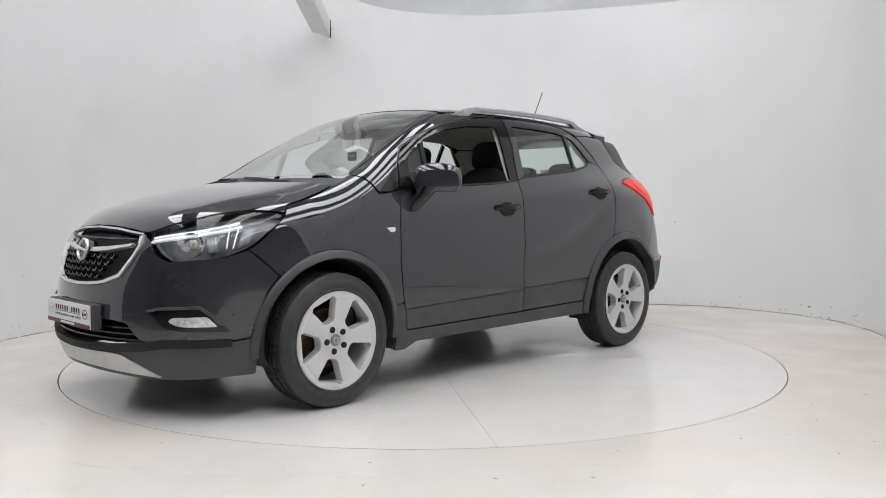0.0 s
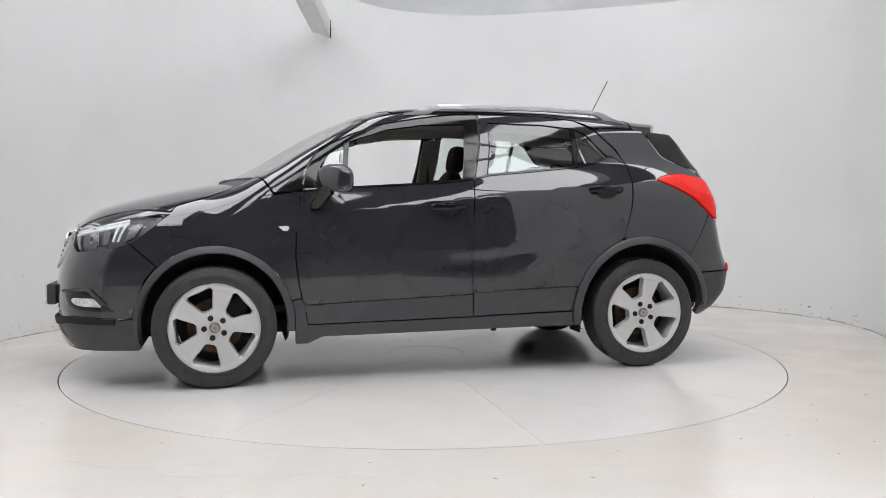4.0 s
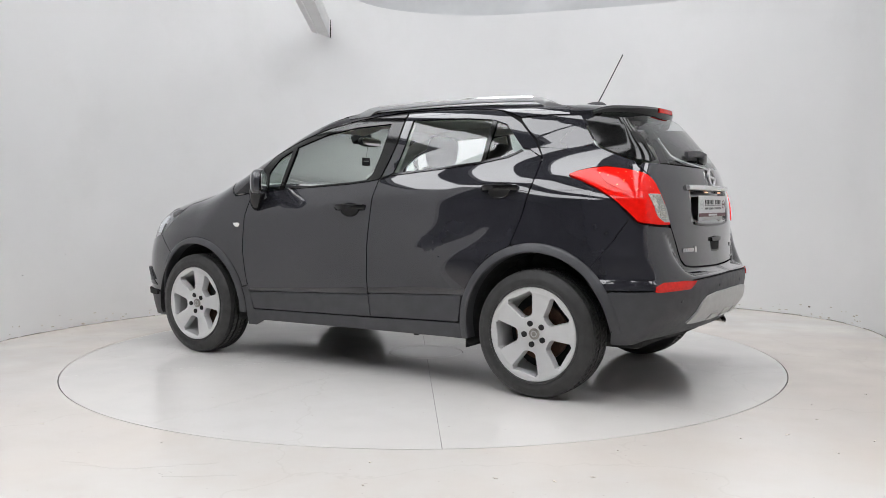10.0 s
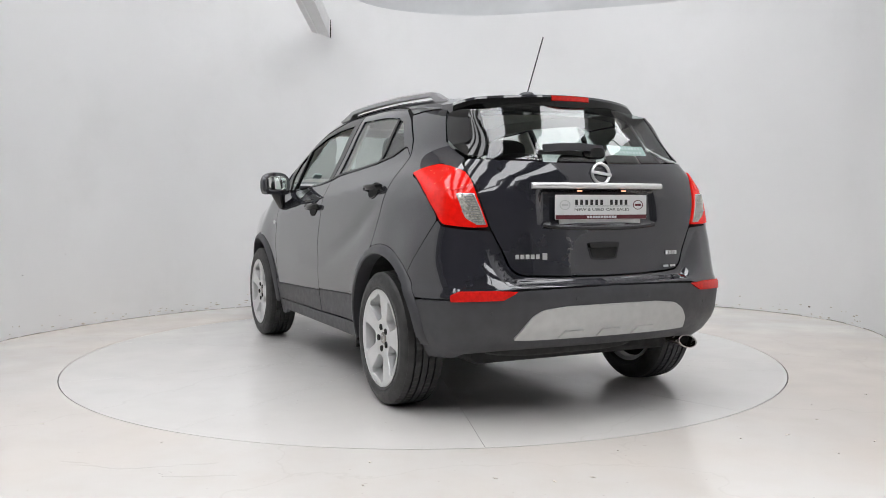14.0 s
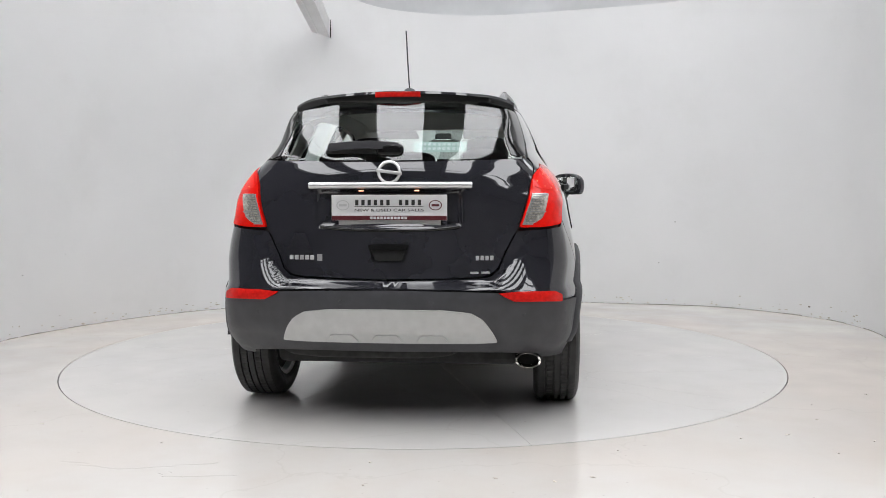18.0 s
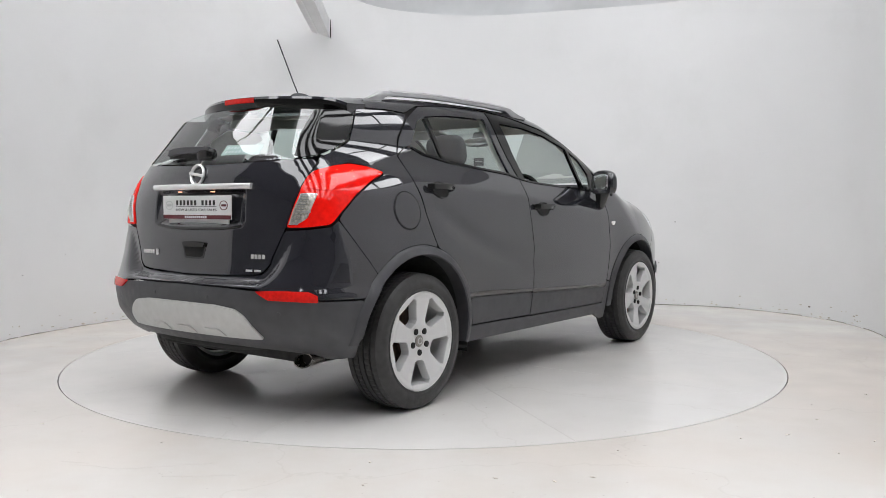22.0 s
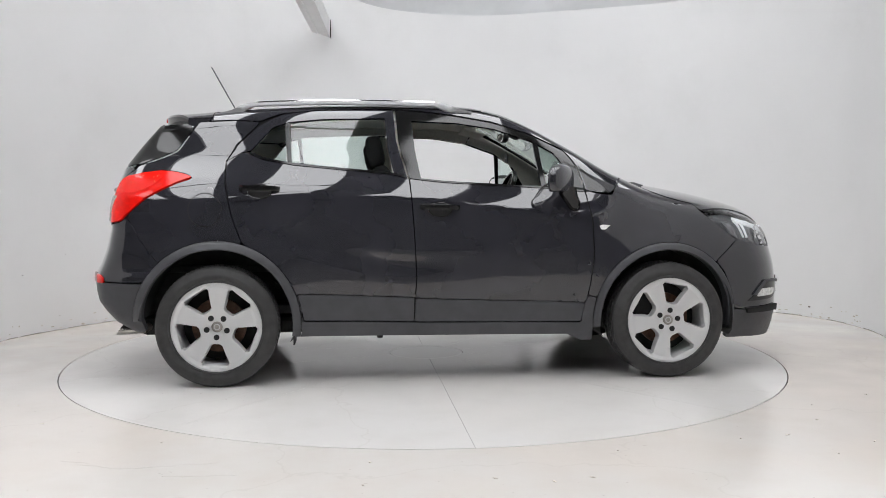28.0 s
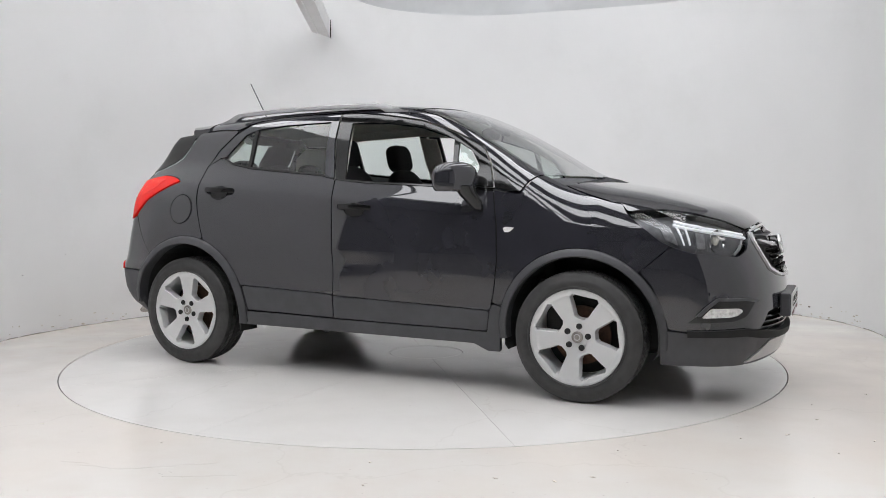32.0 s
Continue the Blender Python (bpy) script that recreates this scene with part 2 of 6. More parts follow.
plan_high = curve([(-2.1, 0.62), (-1.9, 0.70), (-1.75, 0.77), (-1.6, 0.822), (-1.3, 0.89), (-0.9, 0.938), (-0.4, 0.96), (0.4, 0.968),
                   (0.8, 0.985), (1.2, 0.955), (1.6, 0.91), (2.0, 0.8)], 0.10)
top_x = curve([(2.3, 0.74), (2.16, 0.865), (2.05, 0.937), (1.95, 0.975), (1.77, 1.028), (1.58, 1.072), (1.34, 1.112), (1.22, 1.134), (1.06, 1.206),
               (0.9, 1.308), (0.65, 1.447), (0.41, 1.550), (0.2, 1.590), (0.0, 1.601), (-0.3, 1.604), (-0.7, 1.595), (-1.1, 1.572),
               (-1.4, 1.54), (-1.75, 1.497), (-2.1, 1.45)], 0.05)
crown_x = curve([(2.2, 0.18), (1.6, 0.10), (1.25, 0.065), (1.0, 0.075), (0.4, 0.10), (0.0, 0.13), (-1.7, 0.14)], 0.08)
bow_x = curve([(1.6, 0.0), (1.3, 0.04), (1.1, 0.18), (0.6, 0.26), (0.2, 0.16), (-0.1, 0.0), (-0.6, 0.0)], 0.08)
nose_z = curve([(0.15, 2.17), (0.27, 2.222), (0.35, 2.240), (0.45, 2.242), (0.6, 2.232), (0.68, 2.213), (0.81, 2.162), (0.93, 2.085), (1.1, 1.95)], 0.03)
tail_z = curve([(0.15, -1.557), (0.27, -1.737), (0.34, -1.882), (0.45, -1.972), (0.58, -1.992), (0.645, -1.978), (0.75, -1.962),
                (0.9, -1.955), (1.05, -1.945), (1.13, -1.932), (1.2, -1.905), (1.3, -1.825), (1.4, -1.735), (1.5, -1.645), (1.6, -1.55)], 0.016)


crease_x = curve([(1.2, 0.90), (0.82, 0.917), (0.566, 0.94), (0.2, 0.982), (-0.2, 1.03), (-0.6, 1.06), (-0.93, 1.092), (-1.22, 1.118), (-1.42, 1.128), (-1.8, 1.14)], 0.05)


def smax(a, b, k):
    return np.maximum(a, b) + np.maximum(k - np.abs(a - b), 0) ** 2 / (4 * k)


def step01(q):
    q = np.clip(q, 0, 1)
    return q * q * (3 - 2 * q)


def skin(p):
    """Below 0 inside the car, above 0 outside, at the rows of p."""
    x, y, z = p[:, 0], np.abs(p[:, 1]), p[:, 2]
    w = np.clip((z - 1.0) / 0.3, 0, 1)
    w = w * w * (3 - 2 * w)
    # the flank runs straight up to the shoulder crease, and turns there
    cz = crease_x(x)
    k = np.clip((z - 0.74) / (cz - 0.74), 0, 1)
    width = np.where((z > 0.74) & (z < cz), side_z(0.74) + (side_z(cz) - side_z(0.74)) * (0.25 * k * k + 0.75 * k), side_z(z))
    half = width * (plan_low(x) * (1 - w) + plan_high(x) * w)
    # wheel arches swell the flanks
    for ax, az, out, w2 in ((1.278, 0.54, 0.036, 0.085), (-1.278, 0.40, 0.030, 0.13)):
        r2 = (x - ax) ** 2 + (z - az) ** 2
        half = half + out * np.exp(-r2 / w2)
    # the blade that sweeps up the flank towards the rear wheel
    ridge = z - (0.60 + 0.30 * np.clip((-0.2 - x) / 0.9, 0, 1.3) ** 1.6)
    half = half - 0.007 * np.exp(-((ridge - 0.055) / 0.06) ** 2) * np.clip((0.25 - x) / 0.6, 0, 1) * np.clip((x + 1.22) / 0.3, 0, 1)
    # the crease that climbs from the front wing to the rear lamp
    over = z - cz
    soft = 0.5 * (over + np.sqrt(over ** 2 + 0.007 ** 2))
    soft = 0.115 - 0.5 * ((0.115 - soft) + np.sqrt((0.115 - soft) ** 2 + 0.03 ** 2))
    half = half + 0.004 + (0.004 - 0.15 * soft) * step01((1.0 - x) / 0.3)
    half = half + (0.016 * step01((0.64 - z) / 0.05) + 0.014 * step01((0.98 - z) / 0.2) - 0.045 * step01((0.42 - z) / 0.14)) * step01((-1.35 - x) / 0.3)
    side = y - half
    top = z - (top_x(x + bow_x(x) * y * y) - crown_x(x) * y * y - 0.06 * step01((x - 1.05) / 0.3) * y ** 4)
    nose = x - (nose_z(z) - 0.03 - 0.33 * y * y - 0.26 * y ** 4)
    # a short step under the tailgate that fades into a slope at the corners
    corner = step01((y - 0.45) / 0.20)
    fall = np.clip((0.652 + 0.21 * corner - z) / (0.026 + 0.235 * corner), 0, 1)
    fall = fall * corner + step01(fall) * (1 - corner)
    tail = -x + tail_z(z) - 0.063 * fall + (0.14 + 0.12 * step01((z - 0.95) / 0.25)) * y * y + (0.12 + 0.06 * step01((0.9 - z) / 0.25)) * y ** 4
    # the number plate's recess in the tailgate
    tail = tail + 0.028 * step01((0.335 - y) / 0.03) * step01((z - 0.892) / 0.02) * step01((1.062 - z) / 0.012)
    f = smax(side, top, 0.078)
    # the wing's shoulder: a broad slope between bonnet and flank
    fore = step01((x - 0.85) / 0.5)
    slant = 0.66 * side + 0.75 * top - 0.05 + 0.06 * fore
    f = smax(f, slant, 0.075 + 0.125 * fore)
    f = smax(f, nose, 0.10)
    return smax(f, tail, 0.055 - 0.035 * step01((z - 1.3) / 0.1))


def march(o, d, far=2.2, steps=40):
    """Where rays from o along d first meet the skin."""
    o, d = np.asarray(o, float), np.asarray(d, float)
    s = np.full(len(o), far)
    done = np.zeros(len(o), bool)
    for i in range(steps + 1):
        q = far * i / steps
        hit = (skin(o + d * q) < 0) & ~done
        s[hit] = q
        done |= hit
    lo, hi = np.maximum(s - far / steps, 0), s.copy()
    for _ in range(15):
        mid = (lo + hi) / 2
        inside = skin(o + d * mid[:, None]) < 0
        hi = np.where(inside, mid, hi)
        lo = np.where(inside, lo, mid)
    return o + d * hi[:, None]


def slope(p, e=0.006):
    """Outward normals at the rows of p."""
    g = np.stack([skin(p + e * a) - skin(p - e * a) for a in np.eye(3)], 1)
    return g / np.linalg.norm(g, axis=1)[:, None]


def S(*xz):
    """Points of the left flank at (x, z)."""
    q = np.array(xz, float)
    return march(np.stack([q[:, 0], np.full(len(q), 1.4), q[:, 1]], 1), np.tile([0.0, -1, 0], (len(q), 1)))


def T(*xy):
    """Points of the top at (x, y)."""
    q = np.array(xy, float)
    return march(np.stack([q[:, 0], q[:, 1], np.full(len(q), 2.0)], 1), np.tile([0.0, 0, -1], (len(q), 1)))


def N(*yz):
    """Points of the nose at (y, z)."""
    q = np.array(yz, float)
    return march(np.stack([np.full(len(q), 2.8), q[:, 0], q[:, 1]], 1), np.tile([-1.0, 0, 0], (len(q), 1)))


def B(*yz):
    """Points of the tail at (y, z)."""
    q = np.array(yz, float)
    return march(np.stack([np.full(len(q), -2.7), q[:, 0], q[:, 1]], 1), np.tile([1.0, 0, 0], (len(q), 1)))


# ---- the booth: floor, turntable, curved wall; the hall round it ----
RING = 2.282
DECK = (0.011, 0.059)


def ring_sheet(name, inner, outer_pts, mat):
    bm = bmesh.new()
    n = len(outer_pts)
    a = [bm.verts.new((DECK[0] + inner * math.cos(2 * math.pi * i / n), DECK[1] + inner * math.sin(2 * math.pi * i / n), 0)) for i in range(n)]
    c = [bm.verts.new((DECK[0] + inner * math.cos(2 * math.pi * i / n), DECK[1] + inner * math.sin(2 * math.pi * i / n), -0.12)) for i in range(n)]
    b = [bm.verts.new((x, y, 0)) for x, y in outer_pts]
    for i in range(n):
        j = (i + 1) % n
        bm.faces.new((a[i], b[i], b[j], a[j]))
        bm.faces.new((c[i], a[i], a[j], c[j]))
    return part(name, bm, mat)


NF = 192
far = []
for i in range(NF):
    a = 2 * math.pi * i / NF
    k = min(11 / max(abs(math.cos(a)), 1e-6), (13 if math.sin(a) > 0 else 4.1) / max(abs(math.sin(a)), 1e-6))
    far.append((k * math.cos(a), k * math.sin(a)))
floor = tagged(ring_sheet("floor", RING + 0.003, far, FLOORPAINT), "glossy white painted floor, scuffed and stained", "floor", kind="structure")
# out of view: a darker floor that the car's lower parts mirror
tagged(part("floor_hall", box(22, 8.9, 0.1, m=Matrix.Translation((0, -8.55, -0.05))), CONCRETE), "grey concrete floor of the hall, unseen, put in for reflections", "floor", kind="structure")
pit = tagged(part("pit", lathe([(0, -0.12), (RING + 0.05, -0.12)], 96, m=Matrix.Translation((*DECK, 0))), GAP), "dark gap under the turntable", "floor", kind="structure")

turntable = tagged(new("turntable"), "round white painted turntable flush with the floor", "turntable")
WEDGES = 10
for k in range(WEDGES):
    a0, a1 = radians(18 + 36 * k), radians(18 + 36 * (k + 1))
    bm = bmesh.new()
    arcs = []
    for r in (0.250, 0.6, 1.2, 1.8, RING - 0.003):
        g = 0.0008 / r
        arcs.append([bm.verts.new((r * math.cos(a0 + g + (a1 - a0 - 2 * g) * i / 14), r * math.sin(a0 + g + (a1 - a0 - 2 * g) * i / 14), 0)) for i in range(15)])
    for p, q in zip(arcs, arcs[1:]):
        for i in range(14):
            bm.faces.new((p[i], q[i], q[i + 1], p[i + 1]))
    r = bmesh.ops.extrude_face_region(bm, geom=bm.faces[:])
    bmesh.ops.translate(bm, vec=(0, 0, -0.02), verts=[v for v in r["geom"] if isinstance(v, bmesh.types.BMVert)])
    part("deck_panel", bm, DISCPAINT, turntable)
part("hub_plate", lathe([(0, 0), (0.10, 0.0), (0.235, 0.0), (0.2465, -0.001), (0.2465, -0.02), (0, -0.02)], 64), DISCPAINT, turntable)
part("deck_base", lathe([(0, -0.03), (RING - 0.02, -0.03), (RING - 0.02, -0.06), (0, -0.06)], 96), GAP, turntable)

# wall of the booth: plan radius by angle, open towards the camera
wall_r = curve([(-60, 3.15), (-30, 3.2), (0, 3.30), (7, 3.38), (12.3, 3.51), (17.4, 3.645), (23, 3.765), (28.4, 3.838), (33, 3.832), (37, 3.828), (41.4, 3.805), (45.5, 3.742), (49.3, 3.627), (53.2, 3.510),
                (57.5, 3.408), (63, 3.325), (75, 3.275), (90, 3.24), (110, 3.19), (130, 3.158), (151, 3.147), (167, 3.16), (173, 3.175), (200, 3.2), (240, 3.25)], 1.6)
wall_top = curve([(-60, 3.8), (10, 3.8), (30, 3.3), (45, 2.99), (50, 2.965), (58, 2.952), (70, 2.956), (80, 2.947), (88, 2.96), (98, 3.0), (103.5, 3.045), (108, 3.13), (125, 3.8), (160, 3.8), (240, 3.8)], 2.0)
bm = bmesh.new()
cols = []
for i in range(0, 141):
    a = -53 + i * (274 / 140)
    r, h = float(wall_r(a)), float(wall_top(a))
    c, s = math.cos(radians(a)), math.sin(radians(a))
    cols.append([bm.verts.new((k * c, k * s, z)) for k, z in ((r, -0.0), (r, 0.6), (r, 1.5), (r, h), (r + 0.1, h), (r + 0.1, 0.0))])
for p, q in zip(cols, cols[1:]):
    for i in range(5):
        bm.faces.new((p[i], p[i + 1], q[i + 1], q[i]))
bm.faces.new(cols[0])
bm.faces.new(cols[-1][::-1])
wall = tagged(part("wall_curved", bm, WALLPAINT, smooth=True), "smooth white painted curved booth wall, lightly marked", "wall", kind="structure")

# the hall: cladding, roof and roof lights
# unseen east side pale, south and west dark, to set the reflections
for nm, sx, sy, sz, loc in (("wall_north", 22, 0.2, ROOF_Z + 0.4, (0, 3.9, ROOF_Z / 2)), ("wall_south", 22, 0.2, ROOF_Z + 0.4, (0, -13, ROOF_Z / 2)),
                            ("wall_east", 0.2, 26, ROOF_Z + 0.4, (11, 0, ROOF_Z / 2)), ("wall_west", 0.2, 26, ROOF_Z + 0.4, (-11, 0, ROOF_Z / 2))):
    tagged(part(nm, box(sx, sy, sz), HALL if nm in ("wall_north", "wall_east") else BAY, m=Matrix.Translation(loc)), "grey sheet cladding of the hall", "wall", kind="structure")
STRIPS = [(-4.65, 1.36), (-2.66, 1.18), (-0.67, 1.06), (1.32, 1.06), (3.31, 1.16), (5.30, 1.24)]
STRIP_S, STRIP_N = -8.4, 1.35
edges = [-11.0]
for x, w in STRIPS:
    edges += [x - w / 2, x + w / 2]
edges.append(11.0)
bm = bmesh.new()
for a, b in zip(edges[::2], edges[1::2]):
    bmesh.ops.create_cube(bm, size=1, matrix=Matrix.Translation(((a + b) / 2, (STRIP_N - 13) / 2, ROOF_Z + 0.1)) @ Matrix.Diagonal((b - a, STRIP_N + 13, 0.2, 1)))
for x, w in STRIPS:
    bmesh.ops.create_cube(bm, size=1, matrix=Matrix.Translation((x, (STRIP_S - 13) / 2, ROOF_Z + 0.1)) @ Matrix.Diagonal((w, STRIP_S + 13, 0.2, 1)))
# pale roof out of view, added for windscreen and bonnet to mirror
tagged(part("ceiling_north", box(22, 13 - STRIP_N, 0.2, m=Matrix.Translation((0, (13 + STRIP_N) / 2, ROOF_Z + 0.1))), SOFFIT), "pale roof over the booth, unseen, added for reflections", "ceiling", kind="structure")
tagged(part("ceiling", bm, ROOFMAT), "dark sheet roof of the hall", "ceiling", kind="structure")
for x, w in STRIPS:
    tagged(part("roof_light", box(w, STRIP_N - STRIP_S, 0.03, m=Matrix.Translation((x, (STRIP_N + STRIP_S) / 2, ROOF_Z + 0.17))), SKY), "long translucent white roof light", "roof light", group="roof lights", kind="structure")

# purlins under the roof lights
for k in range(4):
    tagged(part("purlin", box(15.6, 0.06, 0.10, m=Matrix.Translation((0.35, -7.6 + 4.0 * k, ROOF_Z + 0.06))), ROOFMAT), "dark steel purlin under the roof", "purlin", group="purlins", kind="structure")

# white beam over the booth, its end cut to the curved wall
beam = tagged(new("ceiling_beam"), "white painted steel box beam let into the curved wall", "beam")
bm = bmesh.new()
lean = Vector((0.0804, -0.997, 0)).normalized()
ends = [(-1.235, 2.668), (-1.199, 2.768), (-1.194, 2.782), (-1.12, 2.985), (-1.116, 2.996), (-1.11, 3.013), (-1.11, 3.013), (-1.235, 2.668)]
lifts = [0.0, 0.0, 0.008, 0.008, 0.0, 0.0, 0.17, 0.17]
r0 = [bm.verts.new((x, y, 2.684 + h)) for (x, y), h in zip(ends, lifts)]
r1 = [bm.verts.new((x + lean.x * (2.2 + y - 2.6), y + lean.y * (2.2 + y - 2.6), 2.684 + h)) for (x, y), h in zip(ends, lifts)]
for i in range(8):
    j = (i + 1) % 8
    bm.faces.new((r0[i], r0[j], r1[j], r1[i]))
bm.faces.new(r0)
bm.faces.new(r1[::-1])
part("box_section", bm, BEAMPAINT, beam)
part("hanger", box(0.03, 0.03, ROOF_Z - 2.85, m=Matrix.Translation((-1.02, 0.7, 2.85 + (ROOF_Z - 2.85) / 2))), BEAMPAINT, beam)
# shade at the end of the beam's right face, put in as a dark plate
slot = tagged(flat("wall_slot", [(0, 0), (0.10, 0), (0.012, 0.235), (0, 0.235)], 0.006, GAP, m=pose(-1.102, 3.022, 2.684, 90, 0, -90 + 4)), "dark plate at the beam end, standing in for shade", "slot", kind="structure")

# worn foot of the wall: an open joint, chipped paint and a few marks
bm = bmesh.new()
rng = random.Random(7)
a = -51.0
while a < 218:
    step_a = rng.uniform(1.0, 4.0)
    hh = rng.choice((0.002, 0.003, 0.004, 0.006))
    n = 4
    for k in range(n):
        q = [a + step_a * k / n, a + step_a * (k + 1) / n]
        vs = [bm.verts.new(((float(wall_r(t)) - 0.003) * math.cos(radians(t)), (float(wall_r(t)) - 0.003) * math.sin(radians(t)), z)) for t, z in ((q[0], 0.0005), (q[1], 0.0005), (q[1], hh), (q[0], hh))]
        bm.faces.new(vs)
    a += step_a * rng.choice((1.0, 1.0, 1.15))
tagged(part("wall_joint", bm, material("joint_dirt", (0.22, 0.21, 0.19), 0.9, vary=0.5, scale=30)), "dirty open joint along the foot of the wall", "joint", kind="stuff")
bm = bmesh.new()
for k in range(150):
    t = rng.uniform(20, 175)
    z = abs(rng.gauss(0, 0.045)) + 0.006
    sw_, sh_ = rng.uniform(0.006, 0.03), rng.uniform(0.003, 0.010)
    c, s_ = math.cos(radians(t)), math.sin(radians(t))
    rr = float(wall_r(t)) - 0.0035
    vs = []
    for j in range(6):
        u = 2 * math.pi * j / 6
        dx, dz = sw_ * math.cos(u) * rng.uniform(0.5, 1), sh_ * math.sin(u) * rng.uniform(0.5, 1)
        vs.append(bm.verts.new((rr * c - dx * s_, rr * s_ + dx * c, max(0.001, z + dz))))
    bm.faces.new(vs)
tagged(part("paint_chips", bm, material("chipped_plaster", (0.58, 0.54, 0.47), 0.9, vary=0.35, scale=25)), "chipped paint along the foot of the wall", "chips", kind="stuff")
for t, z, r_ in ((49.8, 0.825, 0.008), (168.0, 0.467, 0.008), (52, 0.42, 0.006), (30, 0.09, 0.014), (160, 0.6, 0.005)):
    c, s_ = math.cos(radians(t)), math.sin(radians(t))
    rr = float(wall_r(t)) - 0.003
    tagged(part("wall_mark", blob(0.002, r_, r_ * 0.55, 2, 8, 6, m=Matrix.Translation((rr * c, rr * s_, z)) @ Matrix.Rotation(radians(t), 4, "Z")), bpy.data.materials["joint_dirt"]), "small dark mark on the white wall", "mark", group="marks on the wall")
bm = bmesh.new()
for k in range(100):
    r_, t = RING + 0.05 + rng.random() * 2.6, rng.uniform(200, 340)
    x, y = r_ * math.cos(radians(t)), r_ * math.sin(radians(t))
    q = rng.uniform(0.003, 0.010)
    bmesh.ops.create_cube(bm, size=1, matrix=Matrix.Translation((x, y, 0.001)) @ Matrix.Rotation(rng.uniform(0, 3), 4, "Z") @ Matrix.Diagonal((q * rng.uniform(1, 3), q, 0.002, 1)))
tagged(part("floor_chips", bm, material("floor_chip", (0.50, 0.46, 0.40), 0.9, vary=0.4, scale=20)), "small chips and grit on the painted floor", "chips", kind="stuff")
# thin peeled edges in the floor paint
for cx, cy, rx, ry, ph in ((-0.99, -2.44, 0.26, 0.055, 0.4), (-0.72, -2.56, 0.14, 0.035, 2.1)):
    pts = []
    for k in range(26):
        a = 2 * math.pi * k / 26
        w = 1 + 0.22 * math.sin(3 * a + ph) + 0.13 * math.sin(7 * a + 2 * ph) + rng.uniform(-0.08, 0.08)
        pts.append((cx + rx * w * math.cos(a), cy + ry * w * math.sin(a)))
    tagged(flat("paint_patch", pts, 0.0006, FLOORPAINT, m=Matrix.Translation((0, 0, 0.0002))), "pale flake of older paint on the floor", "paint patch", group="paint patches")


# ---- panels cut from the skin ----
from mathutils.geometry import delaunay_2d_cdt

CAR_OFF = (-0.0597, 0.0765)
car = tagged(new("car"), "glossy black compact crossover car, front windows lowered, on the turntable", "car")


def to_flat(p, way):
    """Points of the skin in the flat of a panel: 'side' is (x, turn about the long axis), 'nose' and 'tail' (turn about an upright axis, z)."""
    if way == "side":
        return np.stack([p[:, 0], 0.85 * np.arctan2(p[:, 1], p[:, 2] - 0.5)], 1)
    if way == "nose":
        return np.stack([0.8 * np.arctan2(p[:, 1], p[:, 0] - 1.1), p[:, 2]], 1)
    return np.stack([0.8 * np.arctan2(p[:, 1], -p[:, 0] - 1.1), p[:, 2]], 1)


def from_flat(q, way):
    z = np.zeros(len(q))
    if way == "side":
        t = q[:, 1] / 0.85
        d = np.stack([z, np.sin(t), np.cos(t)], 1)
        o = np.stack([q[:, 0], z, z + 0.5], 1)
    else:
        t = q[:, 0] / 0.8
        s = 1 if way == "nose" else -1
        d = np.stack([s * np.cos(t), np.sin(t), z], 1)
        o = np.stack([z + 1.1 * s, z, q[:, 1]], 1)
    return march(o + d * 1.7, -d, far=1.7, steps=34)


def resample(q, step):
    out = []
    n = len(q)
    for i in range(n):
        a, b = q[i], q[(i + 1) % n]
        k = max(1, int(np.linalg.norm(b - a) / step + 0.5))
        for j in range(k):
            out.append(a + (b - a) * j / k)
    return np.array(out)


def rounded(q, r):
    """Cuts the corners of an outline with small arcs."""
    out = []
    n = len(q)
    for i in range(n):
        p, a, b = q[i], q[i - 1], q[(i + 1) % n]
        da, db = np.linalg.norm(a - p), np.linalg.norm(b - p)
        ra = min(r, 0.45 * da, 0.45 * db)
        s, e = p + (a - p) / da * ra, p + (b - p) / db * ra
        for t in (0, 0.33, 0.67, 1):
            out.append((1 - t) ** 2 * s + 2 * t * (1 - t) * p + t * t * e)
    return np.array(out)


def inside(pts, poly):
    x, y = pts[:, 0], pts[:, 1]
    c = np.zeros(len(pts), bool)
    for a, b in zip(poly, np.roll(poly, -1, 0)):
        cross = (a[1] > y) != (b[1] > y)
        c ^= cross & (x < (b[0] - a[0]) * (y - a[1]) / ((b[1] - a[1]) if b[1] != a[1] else 1e-9) + a[0])
    return c


